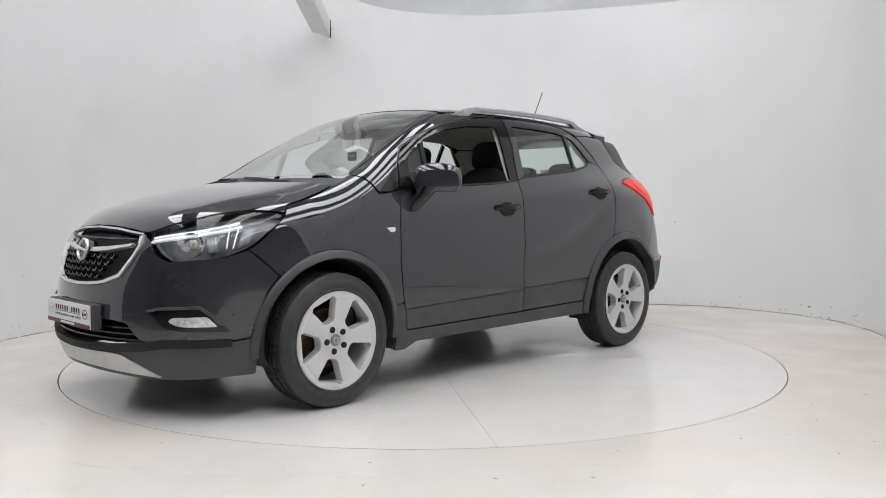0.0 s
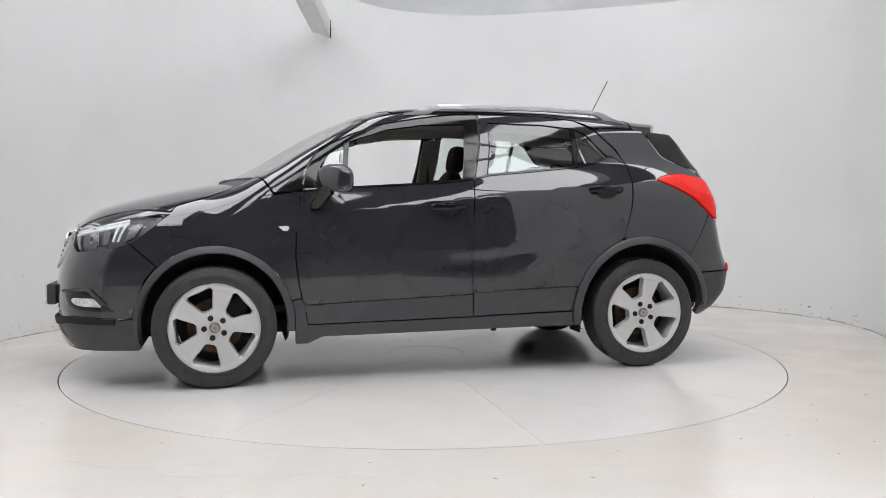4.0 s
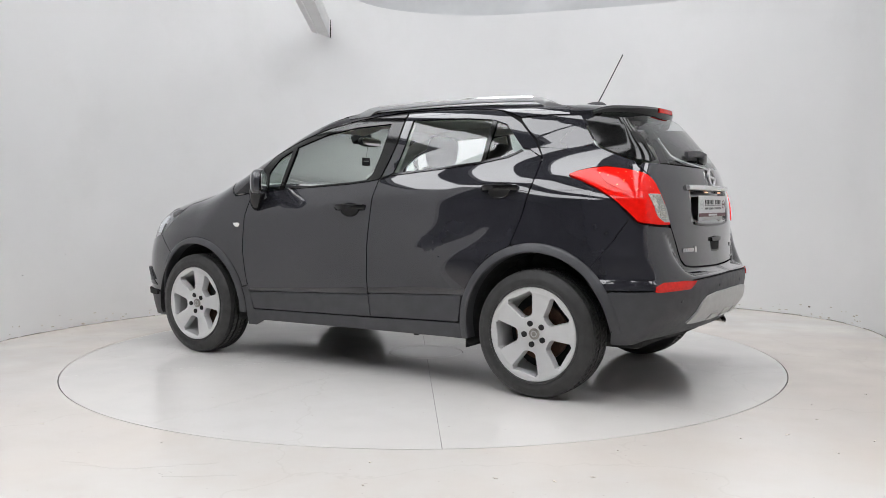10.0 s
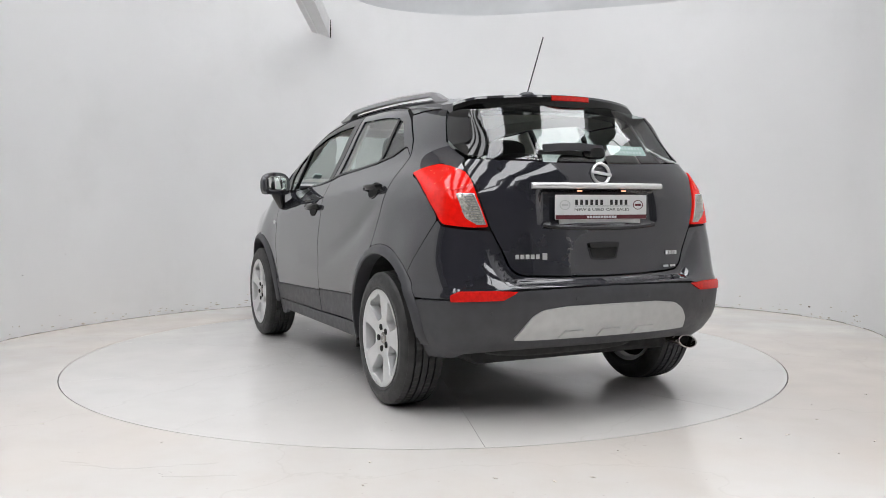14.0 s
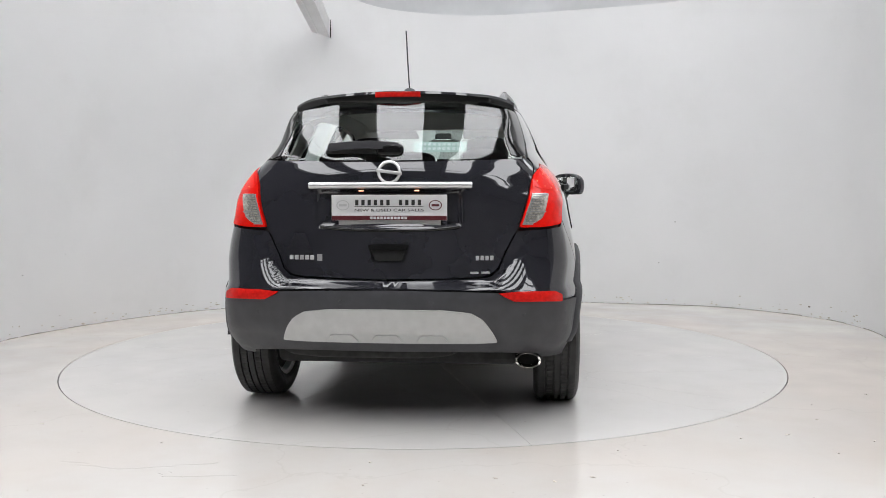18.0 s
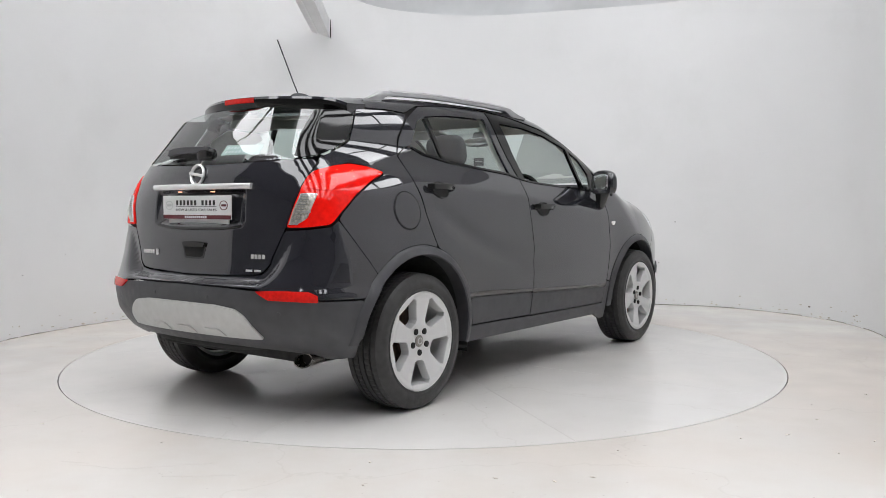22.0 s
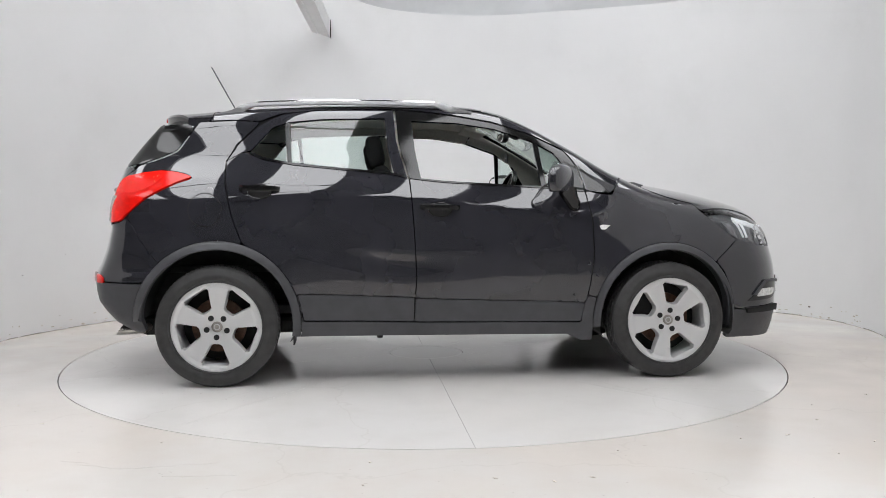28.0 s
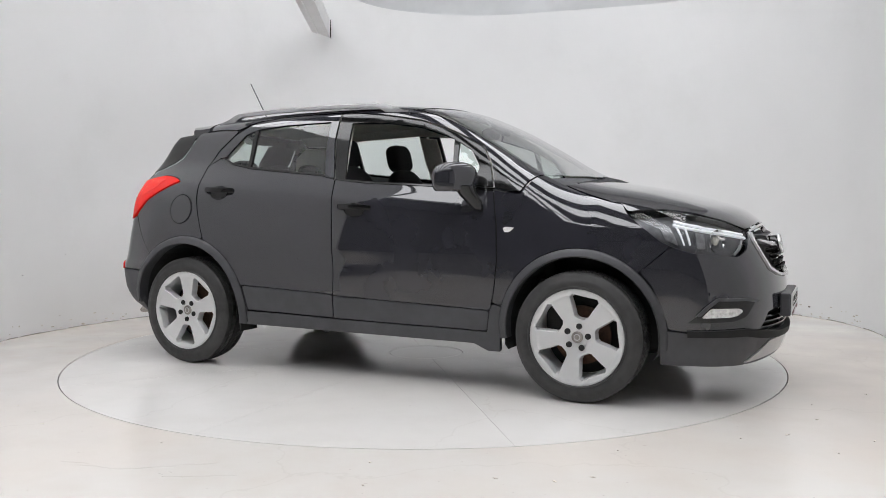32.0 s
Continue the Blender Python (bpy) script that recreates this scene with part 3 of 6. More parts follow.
def panel(name, outline, mat, parent, way="side", side=1, gap=0.0012, depth=0.014, lift=0.0, step=0.032, r=0.012, label="", solid=False):
    """A sheet of the skin within an outline of skin points, with its rim turned in. side -1 is its mirror image. solid: a closed back."""
    q = to_flat(np.concatenate(outline), way)
    keep = np.linalg.norm(q - np.roll(q, 1, 0), axis=1) > 1e-4
    q = q[keep]
    area = 0.5 * np.sum(q[:, 0] * np.roll(q[:, 1], -1) - np.roll(q[:, 0], -1) * q[:, 1])
    if area < 0:
        q = q[::-1]
    if r:
        q = rounded(q, r)
    q = resample(q, step * 0.7)
    t = np.roll(q, -1, 0) - np.roll(q, 1, 0)
    nrm = np.stack([t[:, 1], -t[:, 0]], 1)
    nrm /= np.maximum(np.linalg.norm(nrm, axis=1), 1e-9)[:, None]
    q = q - nrm * gap
    lo, hi = q.min(0), q.max(0)
    gx, gy = np.meshgrid(np.arange(lo[0] + step / 2, hi[0], step), np.arange(lo[1] + step / 2, hi[1], step))
    g = np.stack([gx.ravel(), gy.ravel()], 1)
    g = g[inside(g, q)] if len(g) else g
    if len(g):
        dist = np.min(np.linalg.norm(g[:, None] - q[None], axis=2), axis=1)
        g = g[dist > step * 0.5]
    n = len(q)
    allp = np.concatenate([q, g]) if len(g) else q
    vs, _, fs, *_ = delaunay_2d_cdt([Vector(v) for v in allp], [(i, (i + 1) % n) for i in range(n)], [], 1, 1e-6)
    vs = np.array([(v.x, v.y) for v in vs])
    mid = np.array([(vs[f[0]] + vs[f[1]] + vs[f[2]]) / 3 for f in fs])
    fs = [f for f, ok in zip(fs, inside(mid, q)) if ok]
    p = from_flat(vs, way)
    nr = slope(p)
    p = p + nr * lift
    rim = list(range(n))
    rp = p[rim] - nr[rim] * depth
    tang = p[np.roll(rim, -1)] - p[np.roll(rim, 1)]
    rn = np.cross(tang, nr[rim])
    rn /= np.maximum(np.linalg.norm(rn, axis=1), 1e-9)[:, None]
    verts = np.concatenate([p, p[rim], rp])
    norms = np.concatenate([nr, rn, rn])
    m0 = len(p)
    faces = [tuple(f) for f in fs]
    # outward sense
    a, b, c = (p[list(faces[0])][k] for k in range(3))
    if np.dot(np.cross(b - a, c - a), nr[faces[0][0]]) < 0:
        faces = [f[::-1] for f in faces]
    for i in range(n):
        j = (i + 1) % n
        faces.append((m0 + i, m0 + n + i, m0 + n + j, m0 + j))
    if solid:
        k = len(verts)
        verts = np.concatenate([verts, p - nr * depth])
        norms = np.concatenate([norms, -nr])
        faces += [tuple(k + v for v in f[::-1]) for f in fs]
    if side < 0:
        verts, norms = verts * [1, -1, 1], norms * [1, -1, 1]
        faces = [f[::-1] for f in faces]
    me = bpy.data.meshes.new(name)
    me.from_pydata(verts.tolist(), [], faces)
    me.update()
    me.shade_smooth()
    me.normals_split_custom_set_from_vertices(norms.tolist())
    me.materials.append(mat)
    ob = new(name, me)
    ob.parent = parent
    if label:
        ob["label"] = label
    return ob


def arc(cx, r, a0, a1, n=14, cz=0.338):
    """Flank points on a circle round an axle, from a0 to a1 degrees."""
    return S(*[(cx + r * math.cos(radians(a0 + (a1 - a0) * i / n)), cz + r * math.sin(radians(a0 + (a1 - a0) * i / n))) for i in range(n + 1)])


def flip(pts):
    return (pts * [1, -1, 1])[::-1]


def mir(pts):
    return pts * [1, -1, 1]


def back(pts):
    return pts[::-1]


def both(pts):
    """A run of points from the left to the middle, carried on to the right as its mirror image."""
    return np.concatenate([pts, flip(pts)])


FA, RA = 1.278, -1.278
F_OUT, R_OUT = 0.437, 0.460
for sd in (1, -1):
    kw = dict(side=sd)
    # front wing
    panel("front_wing", [S((0.848, 0.468), (0.808, 0.477), (0.824, 0.56), (0.841, 0.697), (0.834, 0.894), (0.808, 1.02), (0.80, 1.065), (0.87, 1.052), (0.955, 1.043), (0.975, 1.075)), T((1.045, 0.668), (1.12, 0.69), (1.28, 0.715)),
                         T((1.40, 0.728), (1.47, 0.727)), S((1.505, 0.942), (1.56, 0.898), (1.668, 0.815), (1.72, 0.787), (1.584, 0.667)), arc(FA, F_OUT, 47, 163)], PAINT, car, step=0.018, **kw)
    # A-pillar and cant rail
    panel("roof_side_rail", [T((1.04, 0.665), (0.85, 0.642), (0.65, 0.615), (0.45, 0.583), (0.30, 0.558), (0.2, 0.545), (0.0, 0.54), (-0.4, 0.53), (-0.8, 0.51), (-1.1, 0.487), (-1.34, 0.455)), S((-1.40, 1.462), (-1.2, 1.47), (-1.06, 1.462), (-0.927, 1.512)),
                             S((-0.75, 1.530), (-0.5, 1.540), (-0.25, 1.541), (0.0, 1.516), (0.285, 1.468), (0.507, 1.394), (0.694, 1.306), (0.762, 1.212), (0.795, 1.10), (0.80, 1.072), (0.87, 1.06), (0.95, 1.055), (0.97, 1.085))], PAINT, car, step=0.016, **kw)
    # front door
    door = panel("front_door", [S((0.793, 0.437), (0.815, 0.525), (0.836, 0.697), (0.829, 0.894), (0.803, 1.02), (0.795, 1.065), (0.56, 1.083), (0.28, 1.098), (0.0, 1.113), (-0.13, 1.126), (-0.212, 1.137)),
                                S((-0.203, 1.033), (-0.190, 0.85), (-0.180, 0.648), (-0.178, 0.58), (-0.186, 0.472), (0.3, 0.455))], PAINT, car, step=0.02, **kw)
    panel("door_moulding", [S((0.79, 0.434), (0.3, 0.452), (-0.186, 0.4695), (-0.188, 0.40), (-0.19, 0.34), (0.3, 0.333), (0.77, 0.326), (0.776, 0.36))], CLAD, door, lift=0.001, **kw)
    panel("window_surround", [S((0.792, 1.085), (0.757, 1.206), (0.694, 1.297), (0.507, 1.386), (0.285, 1.460), (0.004, 1.508), (-0.14, 1.525), (-0.284, 1.532), (-0.272, 1.353), (-0.216, 1.142)),
                              S((-0.145, 1.132), (-0.175, 1.30), (-0.19, 1.468), (0.069, 1.458), (0.288, 1.425), (0.505, 1.353), (0.63, 1.285), (0.69, 1.20), (0.72, 1.092))], GLOSS, door, r=0.006, step=0.022, **kw)
    panel("quarter_light_bar", [S((0.545, 1.085), (0.572, 1.085), (0.545, 1.345), (0.512, 1.35))], GLOSS, door, r=0, step=0.02, depth=0.02, **kw)
    panel("quarter_light", [S((0.575, 1.09), (0.66, 1.088), (0.715, 1.092), (0.685, 1.20), (0.625, 1.285), (0.548, 1.33))], WINDOW, door, r=0.004, step=0.03, lift=-0.006, depth=0.003, **kw)
    panel("mirror_sail", [S((0.67, 1.088), (0.790, 1.082), (0.765, 1.17), (0.72, 1.19), (0.695, 1.19))], GLOSS, door, r=0.005, step=0.02, lift=0.002, **kw)
    panel("belt_moulding", [S((0.79, 1.070), (0.56, 1.089), (0.28, 1.104), (0.0, 1.119), (-0.13, 1.132), (-0.212, 1.143), (-0.212, 1.134), (-0.13, 1.123), (0.0, 1.110), (0.28, 1.095), (0.56, 1.080), (0.79, 1.061))], GLOSS, door, gap=0, r=0, step=0.015, lift=0.005, **kw)
    panel("wing_triangle", [S((0.806, 1.075), (0.80, 1.105), (0.768, 1.215), (0.83, 1.155), (0.90, 1.095), (0.945, 1.058), (0.87, 1.064))], GLOSS, car, r=0.004, step=0.02, lift=0.003, **kw)
    # rear door
    rdoor = panel("rear_door", [S((-0.189, 0.478), (-0.182, 0.58), (-0.184, 0.648), (-0.194, 0.85), (-0.207, 1.033), (-0.217, 1.138), (-0.319, 1.160), (-0.60, 1.185), (-0.864, 1.210), (-1.03, 1.243), (-1.105, 1.272), (-1.150, 1.282), (-1.236, 1.232)),
                                S((-1.232, 1.112), (-1.196, 0.941), (-1.160, 0.84), (-1.137, 0.785)), arc(RA, R_OUT, 70, 20, 10), S((-0.838, 0.505), (-0.5, 0.492))], PAINT, car, step=0.02, **kw)
    panel("door_moulding", [S((-0.192, 0.4755), (-0.5, 0.489), (-0.838, 0.502), (-0.826, 0.45), (-0.806, 0.356), (-0.5, 0.35), (-0.196, 0.342), (-0.193, 0.40))], CLAD, rdoor, lift=0.001, **kw)
    panel("window_surround", [S((-0.226, 1.145), (-0.282, 1.353), (-0.294, 1.533), (-0.5, 1.536), (-0.75, 1.526), (-0.925, 1.506), (-1.066, 1.432), (-1.175, 1.326), (-1.236, 1.2345)),
                              S((-1.150, 1.2845), (-1.108, 1.288), (-0.985, 1.425), (-0.90, 1.455), (-0.70, 1.475), (-0.345, 1.482), (-0.335, 1.33), (-0.30, 1.166))], PAINT, rdoor, r=0.006, step=0.022, **kw)
    panel("window_bar", [S((-0.872, 1.212), (-0.898, 1.218), (-0.918, 1.448), (-0.888, 1.456))], GLOSS, rdoor, r=0, step=0.02, depth=0.02, **kw)
    panel("window_pane", [S((-0.306, 1.168), (-0.60, 1.195), (-0.868, 1.217), (-0.884, 1.452), (-0.70, 1.472), (-0.35, 1.478), (-0.34, 1.33))], TINT, rdoor, r=0.006, step=0.05, lift=-0.006, depth=0.003, **kw)
    panel("quarter_pane", [S((-0.90, 1.222), (-1.03, 1.250), (-1.105, 1.29), (-0.985, 1.42), (-0.92, 1.444))], TINT, rdoor, r=0.006, step=0.05, lift=-0.006, depth=0.003, **kw)
    panel("belt_moulding", [S((-0.226, 1.145), (-0.319, 1.168), (-0.60, 1.193), (-0.864, 1.219), (-1.03, 1.250), (-1.105, 1.283), (-1.115, 1.276), (-1.035, 1.240), (-0.864, 1.208), (-0.60, 1.182), (-0.319, 1.157), (-0.226, 1.136))], GLOSS, rdoor, gap=0, r=0, step=0.015, lift=0.005, **kw)
    # sill
    panel("sill", [S((0.772, 0.320), (0.79, 0.43), (0.81, 0.47), (0.848, 0.462)), arc(FA, F_OUT, 164, 186, 5), S((0.842, 0.215), (0.77, 0.215), (0.69, 0.252), (0.06, 0.258), (-0.83, 0.264), (-0.868, 0.266)),
                   arc(RA, R_OUT, -8, 18, 5), S((-0.843, 0.49), (-0.828, 0.44), (-0.812, 0.348), (-0.5, 0.343), (-0.19, 0.334), (0.3, 0.327))], CLAD, car, r=0.008, depth=0.03, **kw)
    # rear quarter
    panel("rear_quarter", [S((-1.142, 0.79), (-1.164, 0.84), (-1.200, 0.941), (-1.236, 1.112), (-1.241, 1.232), (-1.185, 1.330), (-1.076, 1.438), (-1.06, 1.456), (-1.2, 1.464), (-1.40, 1.456)),
                           S((-1.447, 1.385), (-1.512, 1.288), (-1.60, 1.249), (-1.70, 1.214)), B((0.615, 1.205), (0.634, 1.182), (0.638, 1.122), (0.650, 1.146), (0.668, 1.171)), S((-1.60, 1.184), (-1.52, 1.176), (-1.45, 1.160), (-1.416, 1.140), (-1.428, 1.128), (-1.49, 1.108), (-1.563, 1.074), (-1.657, 1.022), (-1.735, 0.955), (-1.76, 0.925), (-1.68, 0.80), (-1.583, 0.675)), arc(RA, R_OUT, 132, 74, 10)], PAINT, car, way="tail", gap=0.0007, step=0.024, **kw)
    # wheel arch trims
    for ax, rin, rout, a0, a1, nm in ((FA, 0.392, 0.434, -8, 186, "front_arch_trim"), (RA, 0.410, 0.457, -9, 177, "rear_arch_trim")):
        n = 40
        bm = bmesh.new()
        rows_ = []
        for i in range(n + 1):
            a = radians(a0 + (a1 - a0) * i / n)
            rr = [(rout, 0.001), (rout - 0.002, 0.008), (rout - 0.015, 0.016), (rin + 0.006, 0.020), (rin, 0.014), (rin, -0.06)]
            xz = [(ax + k * math.cos(a), max(0.2, 0.338 + k * math.sin(a))) for k, _ in rr]
            base = S(*xz)
            rows_.append([bm.verts.new((b[0], sd * (b[1] + o), b[2])) for b, (_, o) in zip(base, rr)])
        for p, q in zip(rows_, rows_[1:]):
            for i in range(5):
                bm.faces.new((p[i], p[i + 1], q[i + 1], q[i]))
        part(nm, bm, CLAD, car, smooth=True)
        # wheelhouse
        bm = bmesh.new()
        rows_ = []
        for i in range(25):
            a = radians(-20 + (220 if ax > 0 else 196) * i / 24)
            x, z = ax + (rin + 0.01) * math.cos(a), 0.338 + (rin + 0.01) * math.sin(a)
            rows_.append([bm.verts.new((x, sd * y, max(z, 0.24))) for y in (0.84, 0.60, 0.48)])
        for p, q in zip(rows_, rows_[1:]):
            for i in range(2):
                bm.faces.new((p[i], p[i + 1], q[i + 1], q[i]))
        bm.faces.new([rw[2] for rw in rows_])
        part("wheelhouse", bm, LINER, car)

# dark jambs behind the seams
for sd in (1, -1):
    kw = dict(side=sd, r=0, gap=0, step=0.05, lift=-0.017, depth=0.004)
    panel("door_jamb", [S((-0.14, 0.35), (-0.14, 0.65), (-0.15, 0.85), (-0.16, 1.03), (-0.17, 1.13), (-0.26, 1.15), (-0.25, 1.03), (-0.24, 0.85), (-0.23, 0.65), (-0.24, 0.35))], DARK, car, **kw)
    panel("door_jamb", [S((0.79, 0.48), (0.80, 0.70), (0.79, 0.89), (0.76, 1.02), (0.76, 1.06), (0.84, 1.05), (0.86, 0.89), (0.87, 0.70), (0.85, 0.48))], DARK, car, **kw)
    panel("door_jamb", [S((-1.11, 0.80), (-1.16, 0.94), (-1.20, 1.11), (-1.20, 1.23), (-1.29, 1.23), (-1.28, 1.11), (-1.25, 0.94), (-1.19, 0.80))], DARK, car, **kw)
    panel("door_jamb", [S((-0.88, 1.545), (-1.00, 1.52), (-1.09, 1.47), (-1.21, 1.35), (-1.28, 1.25), (-1.20, 1.23), (-1.15, 1.31), (-1.05, 1.41), (-0.95, 1.485), (-0.88, 1.50))], DARK, car, **kw)
    panel("lamp_backing", [S((-1.38, 1.15), (-1.52, 1.19), (-1.62, 1.20)), B((0.585, 1.195), (0.565, 1.08), (0.54, 0.98), (0.505, 0.87), (0.66, 0.855)), S((-1.80, 0.865), (-1.70, 0.92), (-1.59, 1.02), (-1.45, 1.09))], DARK, car, way="tail", **kw)

# roof, windscreen, bonnet
panel("roof", [both(T((0.235, 0.53), (0.285, 0.3), (0.30, 0.0)))[::-1], T((0.0, 0.532), (-0.4, 0.522), (-0.8, 0.502), (-1.1, 0.48), (-1.34, 0.447)), T((-1.36, 0.0)), flip(T((0.0, 0.532), (-0.4, 0.522), (-0.8, 0.502), (-1.1, 0.48), (-1.34, 0.447)))], PAINT, car)
ws = [T((1.03, 0.655), (0.85, 0.634), (0.65, 0.606), (0.45, 0.574), (0.30, 0.548), (0.245, 0.53), (0.295, 0.3), (0.31, 0.0)), ]
panel("windscreen", [both(ws[0]), back(both(T((1.06, 0.64), (1.135, 0.45), (1.19, 0.2), (1.20, 0.0))))], SCREEN, car, r=0, step=0.03, depth=0.004, lift=-0.003)
panel("windscreen_border", [both(ws[0]), back(both(T((1.00, 0.615), (0.75, 0.578), (0.5, 0.54), (0.34, 0.508), (0.345, 0.3), (0.355, 0.0))))], GLOSS, car, r=0, step=0.03, depth=0.003, lift=-0.0075)
panel("scuttle", [both(T((1.04, 0.66), (1.075, 0.645), (1.145, 0.45), (1.20, 0.2), (1.212, 0.0))), back(both(T((1.06, 0.668), (1.15, 0.682), (1.265, 0.45), (1.325, 0.2), (1.335, 0.0))))], CLAD, car, r=0, step=0.03, lift=-0.012)
panel("bonnet", [both(T((1.165, 0.688), (1.275, 0.45), (1.335, 0.2), (1.345, 0.0))),
                 mir(np.concatenate([T((1.40, 0.72), (1.46, 0.72)), S((1.505, 0.955)), T((1.69, 0.663), (1.87, 0.575), (1.985, 0.468)), N((0.42, 0.865), (0.36, 0.868), (0.2, 0.885), (0.0, 0.892))])),
                 N((0.2, 0.885), (0.36, 0.868), (0.42, 0.865)), T((1.985, 0.468), (1.87, 0.575), (1.69, 0.663)), S((1.505, 0.955)), T((1.46, 0.72), (1.40, 0.72))], PAINT, car, step=0.018)

# front bumper: painted upper part, clad lower part
grille_edge = N((0.425, 0.80), (0.405, 0.74), (0.36, 0.66), (0.25, 0.625), (0.12, 0.612), (0.0, 0.61))
bumper = panel("front_bumper", [both(np.concatenate([N((0.40, 0.855), (0.43, 0.815)), grille_edge])),
                                mir(np.concatenate([N((0.44, 0.838), (0.515, 0.765), (0.59, 0.735), (0.66, 0.742)), S((1.82, 0.755)), S((1.72, 0.785), (1.581, 0.662), (1.637, 0.60), (1.656, 0.556), (1.688, 0.48), (1.708, 0.414), (1.712, 0.385), (1.80, 0.375)), N((0.60, 0.385), (0.50, 0.375), (0.46, 0.41), (0.42, 0.455), (0.33, 0.465), (0.0, 0.468))])),
                                N((0.33, 0.465), (0.42, 0.455), (0.46, 0.41), (0.50, 0.375), (0.60, 0.385)), S((1.80, 0.375), (1.712, 0.385), (1.708, 0.414), (1.688, 0.48), (1.656, 0.556), (1.637, 0.60), (1.581, 0.662), (1.72, 0.785), (1.82, 0.755)), N((0.66, 0.742), (0.59, 0.735), (0.515, 0.765), (0.44, 0.838))], PAINT, car, way="nose", step=0.03)
panel("bumper_cladding", [both(np.concatenate([S((1.668, 0.40), (1.71, 0.378), (1.80, 0.368)), N((0.60, 0.370), (0.50, 0.350), (0.3, 0.335), (0.0, 0.332))])),
                          back(both(np.concatenate([S((1.672, 0.205), (1.80, 0.205)), N((0.60, 0.20), (0.45, 0.20), (0.3, 0.205), (0.0, 0.21))])))], CLAD, car, way="nose", step=0.035, depth=0.03)

# rear: glass, tailgate, bumper
panel("rear_window", [both(np.concatenate([S((-1.70, 1.222), (-1.60, 1.257), (-1.517, 1.296), (-1.452, 1.388), (-1.43, 1.43), (-1.47, 1.452)), B((0.48, 1.44), (0.3, 1.465), (0.0, 1.472))])),
                      back(both(np.concatenate([S((-1.715, 1.217)), B((0.575, 1.200), (0.45, 1.196), (0.2, 1.188), (0.0, 1.186))])))], TINT, car, way="tail", step=0.024, r=0, depth=0.004, lift=-0.003)
for sd in (1, -1):
    panel("glass_edge", [S((-1.70, 1.224), (-1.60, 1.259), (-1.517, 1.298), (-1.455, 1.385), (-1.435, 1.43), (-1.47, 1.45)), B((0.485, 1.435), (0.50, 1.32), (0.535, 1.215), (0.570, 1.203)), S((-1.71, 1.220))], GLOSS, car, way="tail", side=sd, r=0, step=0.02, lift=0.0, depth=0.004)
tailgate = panel("tailgate", [both(np.concatenate([B((0.630, 1.178), (0.610, 1.198), (0.45, 1.190), (0.2, 1.182), (0.0, 1.18))])),
                              back(both(np.concatenate([B((0.636, 1.165), (0.621, 1.08), (0.602, 0.99), (0.567, 0.88), (0.510, 0.775), (0.484, 0.712), (0.447, 0.682), (0.39, 0.674), (0.2, 0.667), (0.0, 0.664))])))], PAINT, car, way="tail", step=0.02)
panel("rear_bumper", [both(np.concatenate([S((-1.663, 0.576), (-1.625, 0.632), (-1.5835, 0.6735), (-1.6805, 0.7975), (-1.7635, 0.922), (-1.80, 0.893)), B((0.68, 0.881), (0.567, 0.874), (0.516, 0.771), (0.490, 0.706), (0.452, 0.675), (0.392, 0.667), (0.2, 0.660), (0.0, 0.657))])),
                      back(both(np.concatenate([S((-1.672, 0.572)), B((0.77, 0.578), (0.66, 0.585), (0.5, 0.618), (0.3, 0.626), (0.0, 0.63))])))], PAINT, car, way="tail", step=0.014, gap=0.0007)
panel("bumper_cladding", [both(np.concatenate([S((-1.675, 0.565)), B((0.77, 0.571), (0.66, 0.578), (0.5, 0.611), (0.3, 0.619), (0.0, 0.623))])),
                          back(both(np.concatenate([S((-1.667, 0.30), (-1.75, 0.295)), B((0.66, 0.32), (0.5, 0.335), (0.3, 0.34), (0.0, 0.34))])))], CLAD, car, way="tail", step=0.035, depth=0.03, lift=0.002)


# ---- wheels ----
TYRE_R, RIM_R, HUB_Z = 0.337, 0.241, 0.335


def tyre_mesh():
    """A tyre round the y axis, outer side towards +y, with ribs, grooves and shoulder blocks."""
    prof = [(0.229, 0.085), (0.237, 0.098), (0.246, 0.105), (0.250, 0.1095), (0.256, 0.1095), (0.259, 0.1065), (0.275, 0.1115), (0.291, 0.110), (0.294, 0.1075), (0.312, 0.103), (0.323, 0.096), (0.329, 0.088)]
    tread = []
    for a, b in ((0.088, 0.058), (0.048, 0.021), (0.012, -0.012), (-0.021, -0.048), (-0.058, -0.088)):
        tread += [(0.327 if b > a else 0.3365 - 0.006 * (abs(a) / 0.09) ** 3, a), (0.3365 - 0.006 * (abs(b) / 0.09) ** 3, b)]
        tread += [(0.321, b - 0.001), (0.321, b - 0.009)] if b > -0.08 else []
    prof = prof + tread + [(r, -h) for r, h in prof[::-1]]
    bm = bmesh.new()
    seg = 216
    rings = []
    for i in range(seg):
        a = 2 * math.pi * i / seg
        ring = []
        for r, h in prof:
            skew = 0.03 * (1 if h > 0 else -1) * abs(h) / 0.09
            k = r
            if r > 0.325 and 0.015 < abs(h) < 0.087 and (i + (1 if abs(h) < 0.05 else 0)) % 3 == 0:
                k = r - 0.004
            ring.append(bm.verts.new((k * math.cos(a + skew), h, k * math.sin(a + skew))))
        rings.append(ring)
    for i in range(seg):
        p, q = rings[i], rings[(i + 1) % seg]
        for j in range(len(prof) - 1):
            bm.faces.new((p[j], p[j + 1], q[j + 1], q[j]))
    return bm


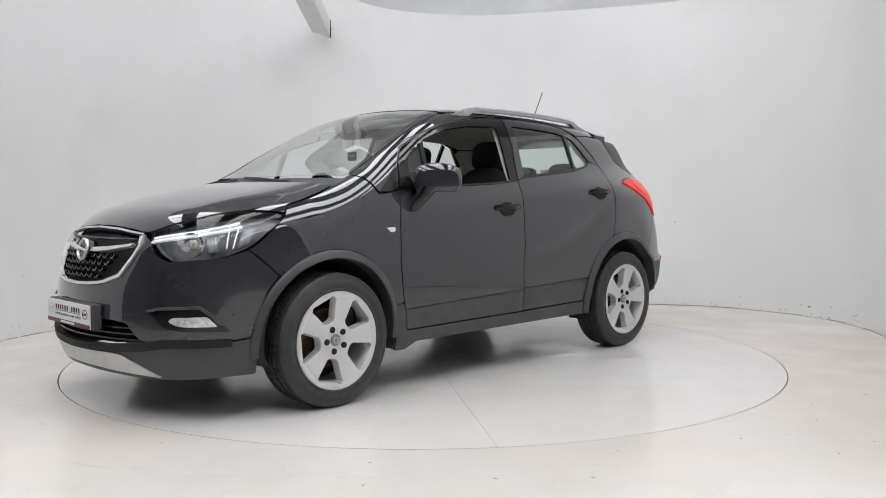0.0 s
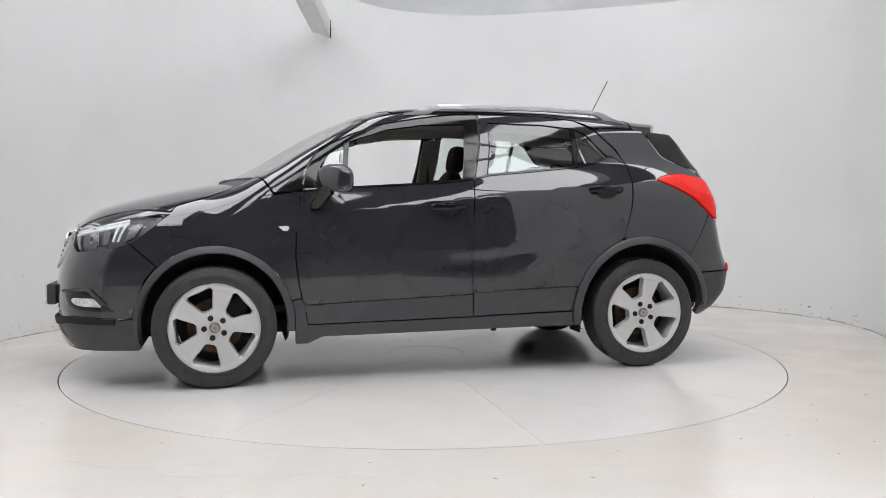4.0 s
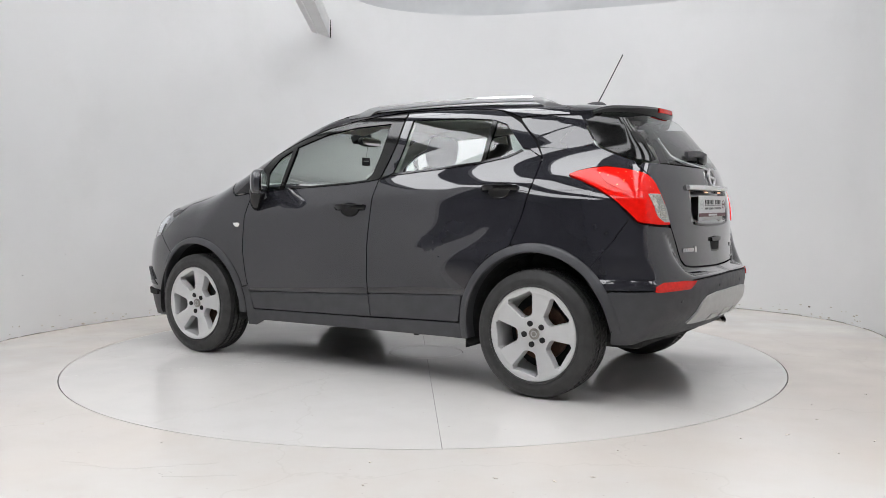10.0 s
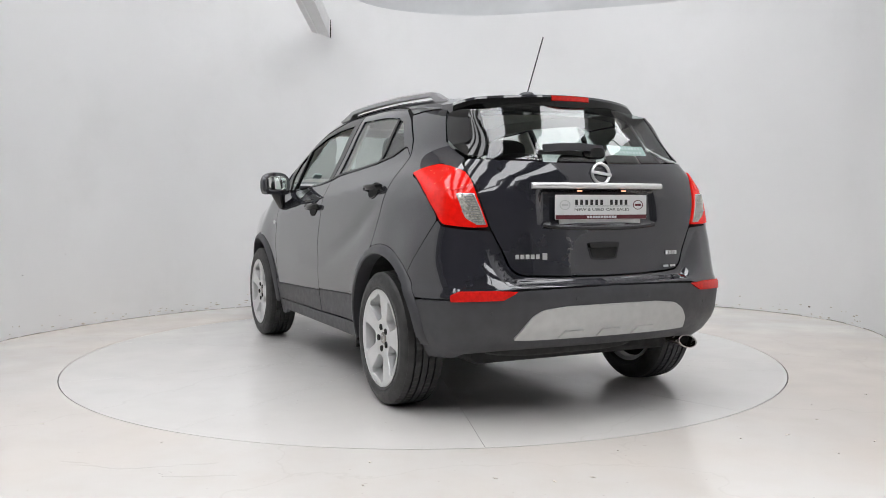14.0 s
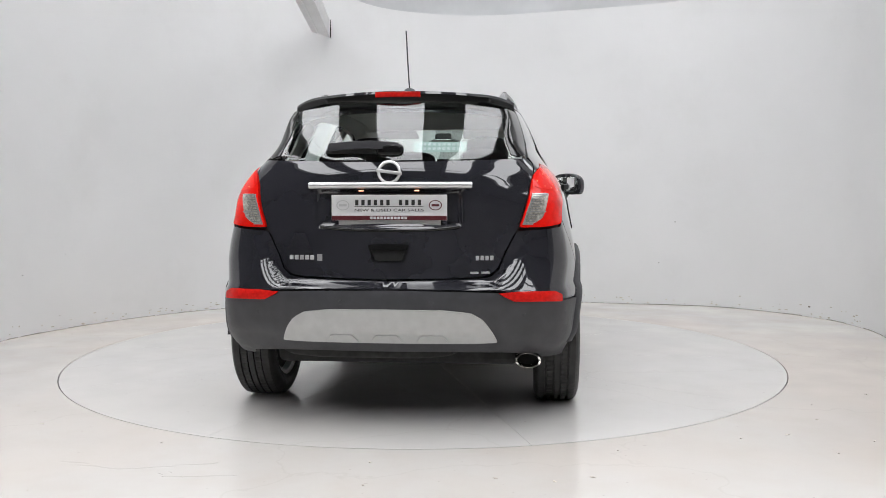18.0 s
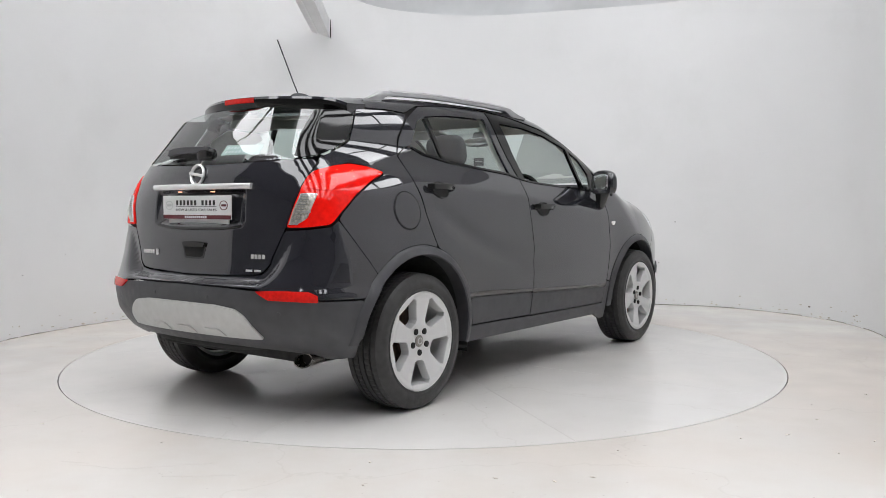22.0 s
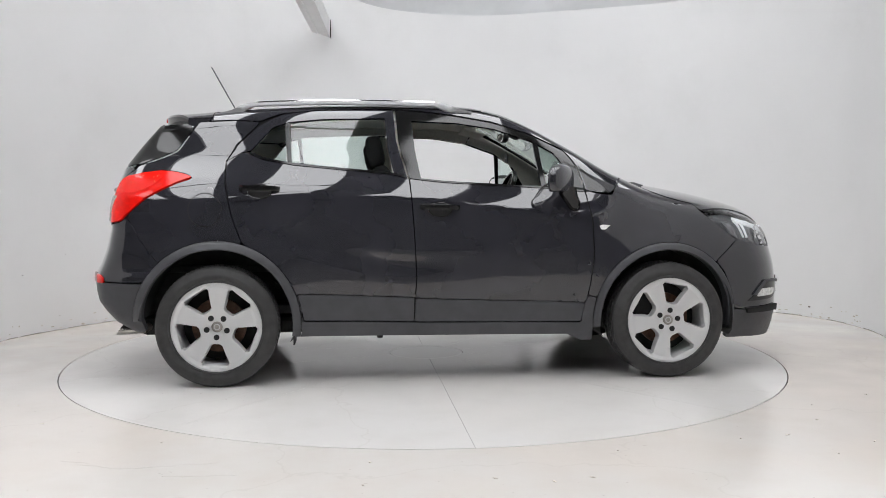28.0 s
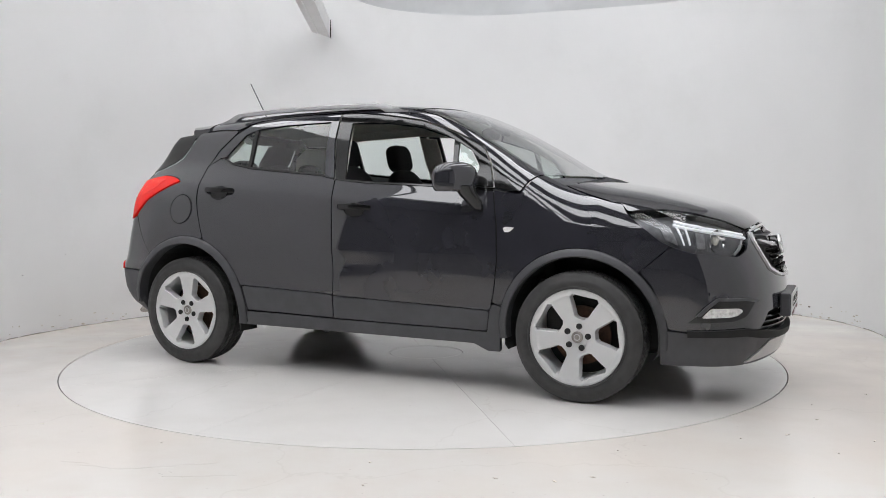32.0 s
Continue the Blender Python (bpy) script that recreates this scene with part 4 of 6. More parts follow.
def rim_face_mesh():
    """The cast face: five broad spokes with rounded openings, dished, with walls to the back."""
    def spoke_half(r):
        return 0.031 + (r - 0.1) * 0.19

    hole = []
    for r in np.linspace(0.094, 0.224, 11):
        u = (r - 0.094) / 0.130
        ang = math.radians(36) - spoke_half(r) / r
        ang *= min(1, (max(u, 0.0) / 0.08) ** 0.5 + 0.62) * min(1, (max(1 - u, 0.0) / 0.08) ** 0.5 + 0.8)
        hole.append((r, ang))
    poly = [(r, a) for r, a in hole] + [(r, -a) for r, a in hole[::-1]]
    holes = []
    for k in range(5):
        c = math.radians(90 + 36 + 72 * k)
        holes.append(np.array([(r * math.cos(c + a), r * math.sin(c + a)) for r, a in poly]))
    outer = np.array([(RIM_R * math.cos(2 * math.pi * i / 80), RIM_R * math.sin(2 * math.pi * i / 80)) for i in range(80)])
    loops = [outer] + [resample(h, 0.014) for h in holes]
    pts, edges = [], []
    for lp in loops:
        b = len(pts)
        pts += list(lp)
        edges += [(b + i, b + (i + 1) % len(lp)) for i in range(len(lp))]
    for r in (0.03, 0.055, 0.075, 0.1, 0.125, 0.15, 0.175, 0.2, 0.2145, 0.2305, 0.2355):
        m_ = max(12, int(2 * math.pi * r / 0.018))
        for i in range(m_):
            q = np.array((r * math.cos(2 * math.pi * i / m_), r * math.sin(2 * math.pi * i / m_)))
            if not any(inside(q[None], h)[0] or np.min(np.linalg.norm(h - q, axis=1)) < 0.007 for h in loops[1:]):
                pts.append(q)
    vs, es, fs, *_ = delaunay_2d_cdt([Vector(p) for p in pts], edges, [], 0, 1e-6)
    vs = np.array([(v.x, v.y) for v in vs])
    mid = np.array([(vs[f[0]] + vs[f[1]] + vs[f[2]]) / 3 for f in fs])
    bad = np.zeros(len(fs), bool)
    for h in loops[1:]:
        bad |= inside(mid, h)
    bad |= np.linalg.norm(mid, axis=1) > RIM_R
    bm = bmesh.new()

    def dish(r):
        base = 0.085 + 0.016 * min(1, r / 0.2) ** 1.5
        return base + (0.005 if r > 0.229 else 0) - (0.004 if r < 0.034 else 0)

    bv = [bm.verts.new((v[0], dish(math.hypot(*v)), v[1])) for v in vs]
    for f, b in zip(fs, bad):
        if not b:
            bm.faces.new([bv[i] for i in f])
    rim_edges = [e for e in bm.edges if e.is_boundary and math.hypot(e.verts[0].co.x, e.verts[0].co.z) < 0.2275]
    # a rounded lip, then the sloping wall of each opening
    for drop, draw in ((0.0015, 0.0016), (0.0035, 0.0014), (0.040, 0.0050)):
        r = bmesh.ops.extrude_edge_only(bm, edges=rim_edges)
        for v in r["geom"]:
            if isinstance(v, bmesh.types.BMVert):
                k = round((math.degrees(math.atan2(v.co.z, v.co.x)) - 126) / 72)
                c = math.radians(126 + 72 * k)
                way = Vector((0.170 * math.cos(c) - v.co.x, 0, 0.170 * math.sin(c) - v.co.z)).normalized()
                v.co += way * draw
                v.co.y -= drop
        rim_edges = [e for e in r["geom"] if isinstance(e, bmesh.types.BMEdge) and e.is_boundary]
    for v in [v for v in bm.verts if not v.link_faces]:
        bm.verts.remove(v)
    bmesh.ops.recalc_face_normals(bm, faces=bm.faces[:])
    if sum(f.normal.y for f in bm.faces) < 0:
        bmesh.ops.reverse_faces(bm, faces=bm.faces[:])
    return bm


def y_turn(bm):
    bm.transform(Matrix.Rotation(radians(-90), 4, "X"))
    return bm


def build_wheel():
    w = new("wheel")
    part("tyre", tyre_mesh(), RUBBER, w, smooth=True)
    part("rim_face", rim_face_mesh(), ALLOY, w)
    part("rim_barrel", y_turn(lathe([(0.243, 0.100), (0.246, 0.104), (0.2425, 0.107), (0.2405, 0.103), (0.229, 0.094), (0.217, 0.075), (0.212, 0.03), (0.212, -0.09), (0.232, -0.10)], 64)), ALLOY, w, smooth=True)
    part("brake_disc", y_turn(lathe([(0.0, 0.012), (0.075, 0.012), (0.078, 0.002), (0.150, 0.002), (0.151, -0.018), (0, -0.018)], 48)), RUST, w, smooth=True)
    part("back_plate", y_turn(lathe([(0.0, -0.05), (0.204, -0.05), (0.204, -0.06), (0, -0.06)], 40)), DARK, w)
    cap = part("centre_cap", y_turn(lathe([(0.0, 0.090), (0.026, 0.0895), (0.0295, 0.087), (0.0295, 0.078), (0, 0.078)], 32)), STEEL, w, "grey centre cap with a silver ring", smooth=True)
    part("cap_ring", y_turn(lathe([(0.013, 0.0915), (0.017, 0.0915), (0.017, 0.0885), (0.013, 0.0885), (0.013, 0.0915)], 24)), SILVER, cap)
    for k in range(5):
        a = radians(90 + 36 + 72 * k)
        bm = y_turn(lathe([(0, 0.0885), (0.009, 0.0885), (0.010, 0.0862), (0.0155, 0.0862), (0.0155, 0.070), (0, 0.070)], 16))
        part("wheel_bolt", bm, DARK, w, m=Matrix.Translation((0.057 * math.cos(a), 0.006, 0.057 * math.sin(a))))
    return w


wheel = build_wheel()
wheel.parent = car
wheel.matrix_basis = pose(FA, 0.772, HUB_Z, 0, -13, 0)
for x, s, spin in ((RA, 1, -13), (FA, -1, 25), (RA, -1, -3)):
    w2 = copy_thing(wheel, pose(x, (0.772 if x > 0 else 0.758) * s, HUB_Z, 0, spin, 0 if s > 0 else 180))
part("brake_caliper", blob(0.07, 0.05, 0.10, 4, m=Matrix.Translation((FA - 0.12, 0.75, HUB_Z + 0.06))), DARK, car)
part("brake_caliper", blob(0.07, 0.05, 0.10, 4, m=Matrix.Translation((FA - 0.12, -0.75, HUB_Z + 0.06))), DARK, car)

# ---- underside ----
part("floor_pan", box(3.3, 1.15, 0.10, 0.03, m=Matrix.Translation((-0.1, 0, 0.30))), LINER, car)
part("engine_undertray", box(0.46, 0.9, 0.05, 0.02, m=Matrix.Translation((1.62, 0, 0.275))), DARK, car)
part("rear_axle_beam", box(0.12, 1.3, 0.08, 0.02, m=Matrix.Translation((RA + 0.05, 0, 0.30))), DARK, car)
part("front_subframe", box(0.35, 1.2, 0.07, 0.02, m=Matrix.Translation((FA - 0.1, 0, 0.26))), DARK, car)
part("silencer", blob(0.17, 0.42, 0.05, 4, m=Matrix.Translation((-1.70, 0.12, 0.335))), LINER, car, smooth=True)
part("exhaust_pipe", sweep([(-0.2, -0.25, 0.24), (-0.9, -0.25, 0.24), (-1.3, -0.22, 0.30), (-1.55, -0.2, 0.30), (-1.63, -0.45, 0.29), (-1.70, -0.56, 0.30), (-1.73, -0.595, 0.30)], circle(0.026, 10)), STEEL, car, smooth=True)
tip = [(-1.70, -0.610, 0.300), (-1.822, -0.618, 0.294), (-1.845, -0.619, 0.293)]
bm = bmesh.new()
rings = []
for (x, y, z), k in zip(tip + [tip[-1], tip[0]], (0.95, 1, 1.02, 0.86, 0.84)):
    rings.append([bm.verts.new((x + (0.02 * math.sin(a) if x < -1.75 else 0), y + 0.057 * k * math.cos(a), z + 0.031 * k * math.sin(a))) for a in [2 * math.pi * i / 28 for i in range(28)]])
for p, q in zip(rings, rings[1:]):
    for i in range(28):
        bm.faces.new((p[i], p[(i + 1) % 28], q[(i + 1) % 28], q[i]))
part("exhaust_tip", bm, TIP, car, "oval chromed exhaust tip", smooth=True)
# dark disc closes the tip and stands in for its shaded hollow
bm = bmesh.new()
bm.faces.new([bm.verts.new((-1.802, -0.617 + 0.048 * math.cos(2 * math.pi * i / 24), 0.294 + 0.026 * math.sin(2 * math.pi * i / 24))) for i in range(24)])
part("exhaust_bore", bm, DARK, car)
for sd in (1, -1):
    part("jacking_bracket", box(0.035, 0.02, 0.05, 0.006, m=Matrix.Translation((-0.38, sd * 0.62, 0.245))), DARK, car)
    part("mud_flap", box(0.008, 0.16, 0.08, 0.003, m=Matrix.Translation((-0.862, sd * 0.76, 0.262))), DARK, car)

# ---- lamps ----
LAMPGREY = material("lamp_inner_grey", (0.24, 0.24, 0.245), 0.28, metal=0.6, vary=0.3, scale=40)
for sd in (1, -1):
    kw = dict(side=sd)
    tl = panel("tail_lamp", [S((-1.418, 1.140), (-1.452, 1.155), (-1.52, 1.170), (-1.60, 1.177)), B((0.664, 1.164), (0.645, 1.138), (0.634, 1.11), (0.627, 1.08), (0.609, 0.99), (0.576, 0.888), (0.68, 0.890)), S((-1.80, 0.903), (-1.745, 0.957), (-1.657, 1.030), (-1.563, 1.081), (-1.49, 1.114), (-1.432, 1.133))], RED, car, way="tail", step=0.025, lift=0.006, depth=0.02, r=0.015, label="large red rear lamp cluster with a clear lower corner", **kw)
    panel("reversing_lens", [B((0.633, 1.040), (0.614, 0.98), (0.588, 0.899), (0.640, 0.905), (0.680, 0.93), (0.699, 1.0), (0.705, 1.040))], CLEAR, tl, way="tail", step=0.02, lift=0.0085, depth=0.006, label="clear ribbed lens", **kw)
    # bright frame, a bar across and fine dark ribs
    def lens_y(z):
        return 0.588 + (z - 0.899) * 0.32
    edge = [B((lens_y(z) + 0.001, z), (lens_y(z) + 0.006, z)) for z in (0.902, 0.97, 1.036)]
    panel("lens_frame", [np.concatenate([e[:1] for e in edge]), np.concatenate([e[1:] for e in edge[::-1]])], BADGE, tl, way="tail", step=0.02, lift=0.011, depth=0.004, r=0, gap=0, **kw)
    for z, w in ((0.904, 0.046), (0.958, 0.085), (1.034, 0.066)):
        panel("lens_bar", [B((lens_y(z), z - 0.0025), (lens_y(z) + w, z - 0.0025), (lens_y(z) + w, z + 0.0025), (lens_y(z), z + 0.0025))], BADGE, tl, way="tail", step=0.02, lift=0.0115, depth=0.004, r=0, gap=0, **kw)
    for k in range(11):
        z = 0.913 + k * 0.0108
        if abs(z - 0.958) > 0.005:
            panel("lens_rib", [B((lens_y(z) + 0.009, z), (lens_y(z) + 0.052, z), (lens_y(z) + 0.052, z + 0.0032), (lens_y(z) + 0.009, z + 0.0032))], LAMPGREY, tl, way="tail", step=0.02, lift=0.0105, depth=0.004, r=0, gap=0, **kw)
    panel("lamp_glow", [S((-1.56, 1.150), (-1.64, 1.152)), B((0.656, 1.148), (0.640, 1.066), (0.70, 1.052)), S((-1.72, 1.05), (-1.62, 1.095))], GLARE, tl, way="tail", step=0.02, lift=0.008, depth=0.004, r=0.01, **kw)
    panel("rear_reflector", [B((0.765, 0.567), (0.70, 0.570), (0.555, 0.573), (0.505, 0.597), (0.485, 0.611), (0.58, 0.615), (0.73, 0.614), (0.765, 0.597))], RED_DULL, car, way="tail", step=0.02, lift=0.008, depth=0.016, r=0.006, label="slim red rear reflector", **kw)
    # headlamp: housing, light guide, reflector bowl, clear cover
    hl_out = [N((0.43, 0.848), (0.51, 0.795), (0.585, 0.745), (0.66, 0.750)), S((1.82, 0.764), (1.72, 0.797), (1.668, 0.824), (1.565, 0.905), (1.512, 0.948)), T((1.69, 0.655), (1.87, 0.567), (1.985, 0.46))]
    hl = panel("headlamp", hl_out, material("lamp_housing", (0.11, 0.11, 0.115), 0.32, metal=0.4, vary=0.3, scale=25) if sd > 0 else bpy.data.materials["lamp_housing"], car, way="nose", step=0.03, lift=-0.045, depth=0.01, label="wrap-round headlamp with a bright light guide under a clear cover", **kw)
    panel("lamp_cover", hl_out, LENS, hl, way="nose", step=0.02, lift=-0.0045, depth=0.002, **kw)
    lg = material("light_guide", (0.86, 0.88, 0.90), 0.25, vary=0.04, emit=0.25) if sd > 0 else bpy.data.materials["light_guide"]
    for off, wd in ((0.002, 0.004), (-0.0155, 0.005)):
        run = N((0.458, 0.842 + off), (0.53, 0.855 + off), (0.60, 0.867 + off), (0.66, 0.878 + off)), S((1.85, 0.884 + off), (1.78, 0.898 + off), (1.725, 0.912 + off))
        edge = np.concatenate(run)
        panel("light_guide", [edge + [0, 0, wd], (edge - [0, 0, wd])[::-1]], lg, hl, way="nose", step=0.014, lift=-0.008, depth=0.012, r=0.0, gap=0, label="white light guide", **kw)
    for x0, x1 in ((1.733, 1.785), (1.770, 1.812)):
        panel("light_guide_leg", [S((x0 - 0.0038, 0.902), (x0 + 0.0038, 0.900), (x1 + 0.0030, 0.796), (x1 - 0.0030, 0.797))], lg, hl, way="nose", step=0.014, lift=-0.009, depth=0.012, r=0.0, gap=0, **kw)
    panel("bright_bezel", [N((0.466, 0.832), (0.54, 0.772), (0.590, 0.745), (0.60, 0.750), (0.548, 0.780), (0.478, 0.834))], LAMPGREY, hl, way="nose", step=0.014, lift=-0.014, depth=0.01, r=0, gap=0, **kw)
    panel("chamber_wall", [S((1.875, 0.862), (1.835, 0.868), (1.85, 0.785), (1.885, 0.782))], LAMPGREY, hl, way="nose", step=0.02, lift=-0.030, depth=0.006, r=0.004, gap=0, **kw)
    panel("side_reflector", [S((1.715, 0.895), (1.655, 0.905), (1.70, 0.825), (1.76, 0.800))], LAMPGREY, hl, way="nose", step=0.02, lift=-0.034, depth=0.008, r=0.004, gap=0, **kw)
    c = N((0.632, 0.806))[0]
    mm = Matrix.Translation((c[0] - 0.058, sd * (c[1] - 0.026), c[2] + 0.004)) @ Matrix.Rotation(radians(32 * sd), 4, "Z") @ Matrix.Rotation(radians(90), 4, "Y")
    part("reflector_bowl", lathe([(0.058, 0.028), (0.055, 0.030), (0.049, 0.015), (0.036, 0.000), (0.0, -0.008)], 36, m=mm), CHROME, hl, smooth=True)
    part("projector_lens", blob(0.024, 0.024, 0.016, 2.0, m=mm @ Matrix.Translation((0, 0, 0.014))), CLEAR, hl, smooth=True)
    part("projector_ring", lathe([(0.024, 0.012), (0.029, 0.016), (0.029, 0.008), (0.024, 0.006), (0.024, 0.012)], 28, m=mm), LAMPGREY, hl, smooth=True)
    # fog lamp
    fg = panel("fog_lamp_bezel", [N((0.535, 0.518), (0.60, 0.532)), S((1.93, 0.535), (1.85, 0.455), (1.80, 0.418)), N((0.66, 0.425), (0.60, 0.445))], GLOSS, car, way="nose", step=0.025, lift=0.003, depth=0.02, r=0.008, **kw)
    panel("bezel_brow", [N((0.530, 0.522), (0.60, 0.537)), S((1.93, 0.540), (1.88, 0.497), (1.84, 0.455), (1.86, 0.455), (1.895, 0.492), (1.935, 0.527)), N((0.60, 0.523), (0.54, 0.512))], CLAD, fg, way="nose", step=0.02, lift=0.016, depth=0.014, r=0.003, gap=0, **kw)
    panel("fog_lamp", [N((0.618, 0.474), (0.636, 0.490)), S((1.905, 0.493), (1.878, 0.464), (1.862, 0.444)), N((0.672, 0.446), (0.645, 0.453))], material("fog_lens", (0.75, 0.75, 0.74), 0.12, metal=0.5, vary=0.3, scale=60) if sd > 0 else bpy.data.materials["fog_lens"], fg, way="nose", step=0.02, lift=0.008, depth=0.01, label="bright clear fog lamp", **kw)

# ---- nose: grille, intake, skid plate, number plate ----
gframe_out = N((0.408, 0.852), (0.428, 0.80), (0.405, 0.737), (0.36, 0.66), (0.25, 0.626), (0.12, 0.613), (0.0, 0.610))
gframe_in = N((0.390, 0.842), (0.410, 0.80), (0.390, 0.743), (0.346, 0.674), (0.245, 0.641), (0.12, 0.629), (0.0, 0.626))
grille = panel("grille", [both(N((0.39, 0.845), (0.2, 0.868), (0.0, 0.876))), back(both(np.concatenate([N((0.39, 0.84)), gframe_out[1:]])))], DARK, car, way="nose", step=0.04, lift=-0.035, depth=0.01, r=0)
panel("grille_frame", [both(gframe_out), back(both(gframe_in))], BADGE, grille, way="nose", step=0.018, lift=0.010, depth=0.02, r=0, label="bright chrome grille frame")
panel("grille_top_strip", [both(N((0.402, 0.858), (0.2, 0.879), (0.0, 0.886))), back(both(N((0.402, 0.850), (0.2, 0.870), (0.0, 0.877))))], CHROME, grille, way="nose", step=0.018, gap=0, lift=0.006, depth=0.02, r=0)
panel("grille_wing_bar", [both(N((0.375, 0.812), (0.2, 0.793), (0.07, 0.787), (0.0, 0.787))), back(both(N((0.365, 0.800), (0.2, 0.775), (0.07, 0.768), (0.0, 0.768))))], BADGE, grille, way="nose", step=0.02, gap=0, lift=0.008, depth=0.02, r=0)
panel("grille_upper_bar", [both(N((0.37, 0.838), (0.2, 0.838), (0.0, 0.838))), back(both(N((0.37, 0.832), (0.2, 0.831), (0.0, 0.831))))], CLAD, grille, way="nose", step=0.02, gap=0, lift=0.0, depth=0.02, r=0)
bm = bmesh.new()
for row in range(4):
    z = 0.652 + row * 0.031
    for k in range(-7, 8):
        y = (k + 0.5 * (row % 2)) * 0.056
        if abs(y) > 0.20 + 0.85 * (z - 0.63) or abs(y) > 0.345:
            continue
        c = N((y, z))[0] + np.array([-0.012, 0, 0])
        for dy, dz, rot, ln in ((0, 0, 0, 0.030), (0.0215, 0.0078, 36, 0.027), (-0.0215, 0.0078, -36, 0.027)):
            mm = Matrix.Translation((c[0], c[1] + dy, c[2] + dz)) @ Matrix.Rotation(radians(rot), 4, "X") @ Matrix.Diagonal((0.022, ln, 0.0075, 1))
            bmesh.ops.create_cube(bm, size=1, matrix=mm)
tagged(part("grille_mesh", bm, GLOSS, grille), kind="stuff")


def emblem(c, turn, r, parent):
    """A plain ring with a bar across, standing on the skin at c."""
    mm = Matrix.Translation(c) @ turn
    e = part("emblem", lathe([(r - 0.012, 0.003), (r - 0.006, 0.009), (r, 0.005), (r, -0.004), (r - 0.012, -0.004), (r - 0.012, 0.003)], 40, m=mm), BADGE, parent, "round chrome emblem", smooth=True)
    part("emblem_bar", box(2 * r + 0.01, 0.014, 0.008, 0.002, m=mm @ Matrix.Rotation(radians(-8), 4, "Z") @ Matrix.Translation((0, 0, 0.004))), BADGE, e)


c = N((0, 0.778))[0]
emblem((c[0] + 0.022, 0, c[2]), Matrix.Rotation(radians(90), 4, "Z") @ Matrix.Rotation(radians(90 - 12), 4, "X"), 0.055, grille)
part("emblem_mount", lathe([(0.0, 0.0), (0.046, 0.0), (0.050, -0.012), (0.052, -0.05), (0.0, -0.05)], 32, m=Matrix.Translation((c[0] + 0.020, 0, c[2])) @ Matrix.Rotation(radians(90), 4, "Z") @ Matrix.Rotation(radians(90 - 12), 4, "X")), GLOSS, grille, smooth=True)
intake = panel("lower_intake", [both(N((0.43, 0.458), (0.33, 0.470), (0.0, 0.473))), back(both(N((0.51, 0.372), (0.3, 0.345), (0.0, 0.338))))], DARK, car, way="nose", step=0.04, lift=-0.05, depth=0.004, r=0)
for z in (0.372, 0.398, 0.425):
    w_ = 0.49 - (z - 0.37) * 0.9
    panel("intake_slat", [both(N((w_, z + 0.004), (0.2, z + 0.002), (0.0, z))), back(both(N((w_, z + 0.012), (0.2, z + 0.010), (0.0, z + 0.008))))], GLOSS, intake, way="nose", step=0.03, lift=-0.008, depth=0.03, r=0, gap=0)
panel("splitter_lip", [both(np.concatenate([S((1.80, 0.381)), N((0.60, 0.388), (0.50, 0.372), (0.3, 0.352), (0.0, 0.345))])), back(both(np.concatenate([S((1.80, 0.352)), N((0.60, 0.352), (0.50, 0.334), (0.3, 0.318), (0.0, 0.313))])))], DARK, car, way="nose", step=0.02, lift=0.016, depth=0.03, r=0, gap=0)
panel("front_skid_plate", [both(N((0.38, 0.310), (0.2, 0.317), (0.0, 0.318))), back(both(N((0.56, 0.212), (0.40, 0.222), (0.2, 0.230), (0.0, 0.233))))], SILVER, car, way="nose", step=0.03, lift=0.007, depth=0.015, r=0.01, label="silver skid plate under the bumper")


def bars(name, y0, z0, w, h, gaps, mat, parent, m):
    """Writing that stays plain: a row of bars w long in all, h high."""
    for a, b in gaps:
        part(name, box((b - a) * w, h, 0.0012, m=m @ Matrix.Translation((y0 + (a + b) / 2 * w, z0, 0.0006))), mat, parent)


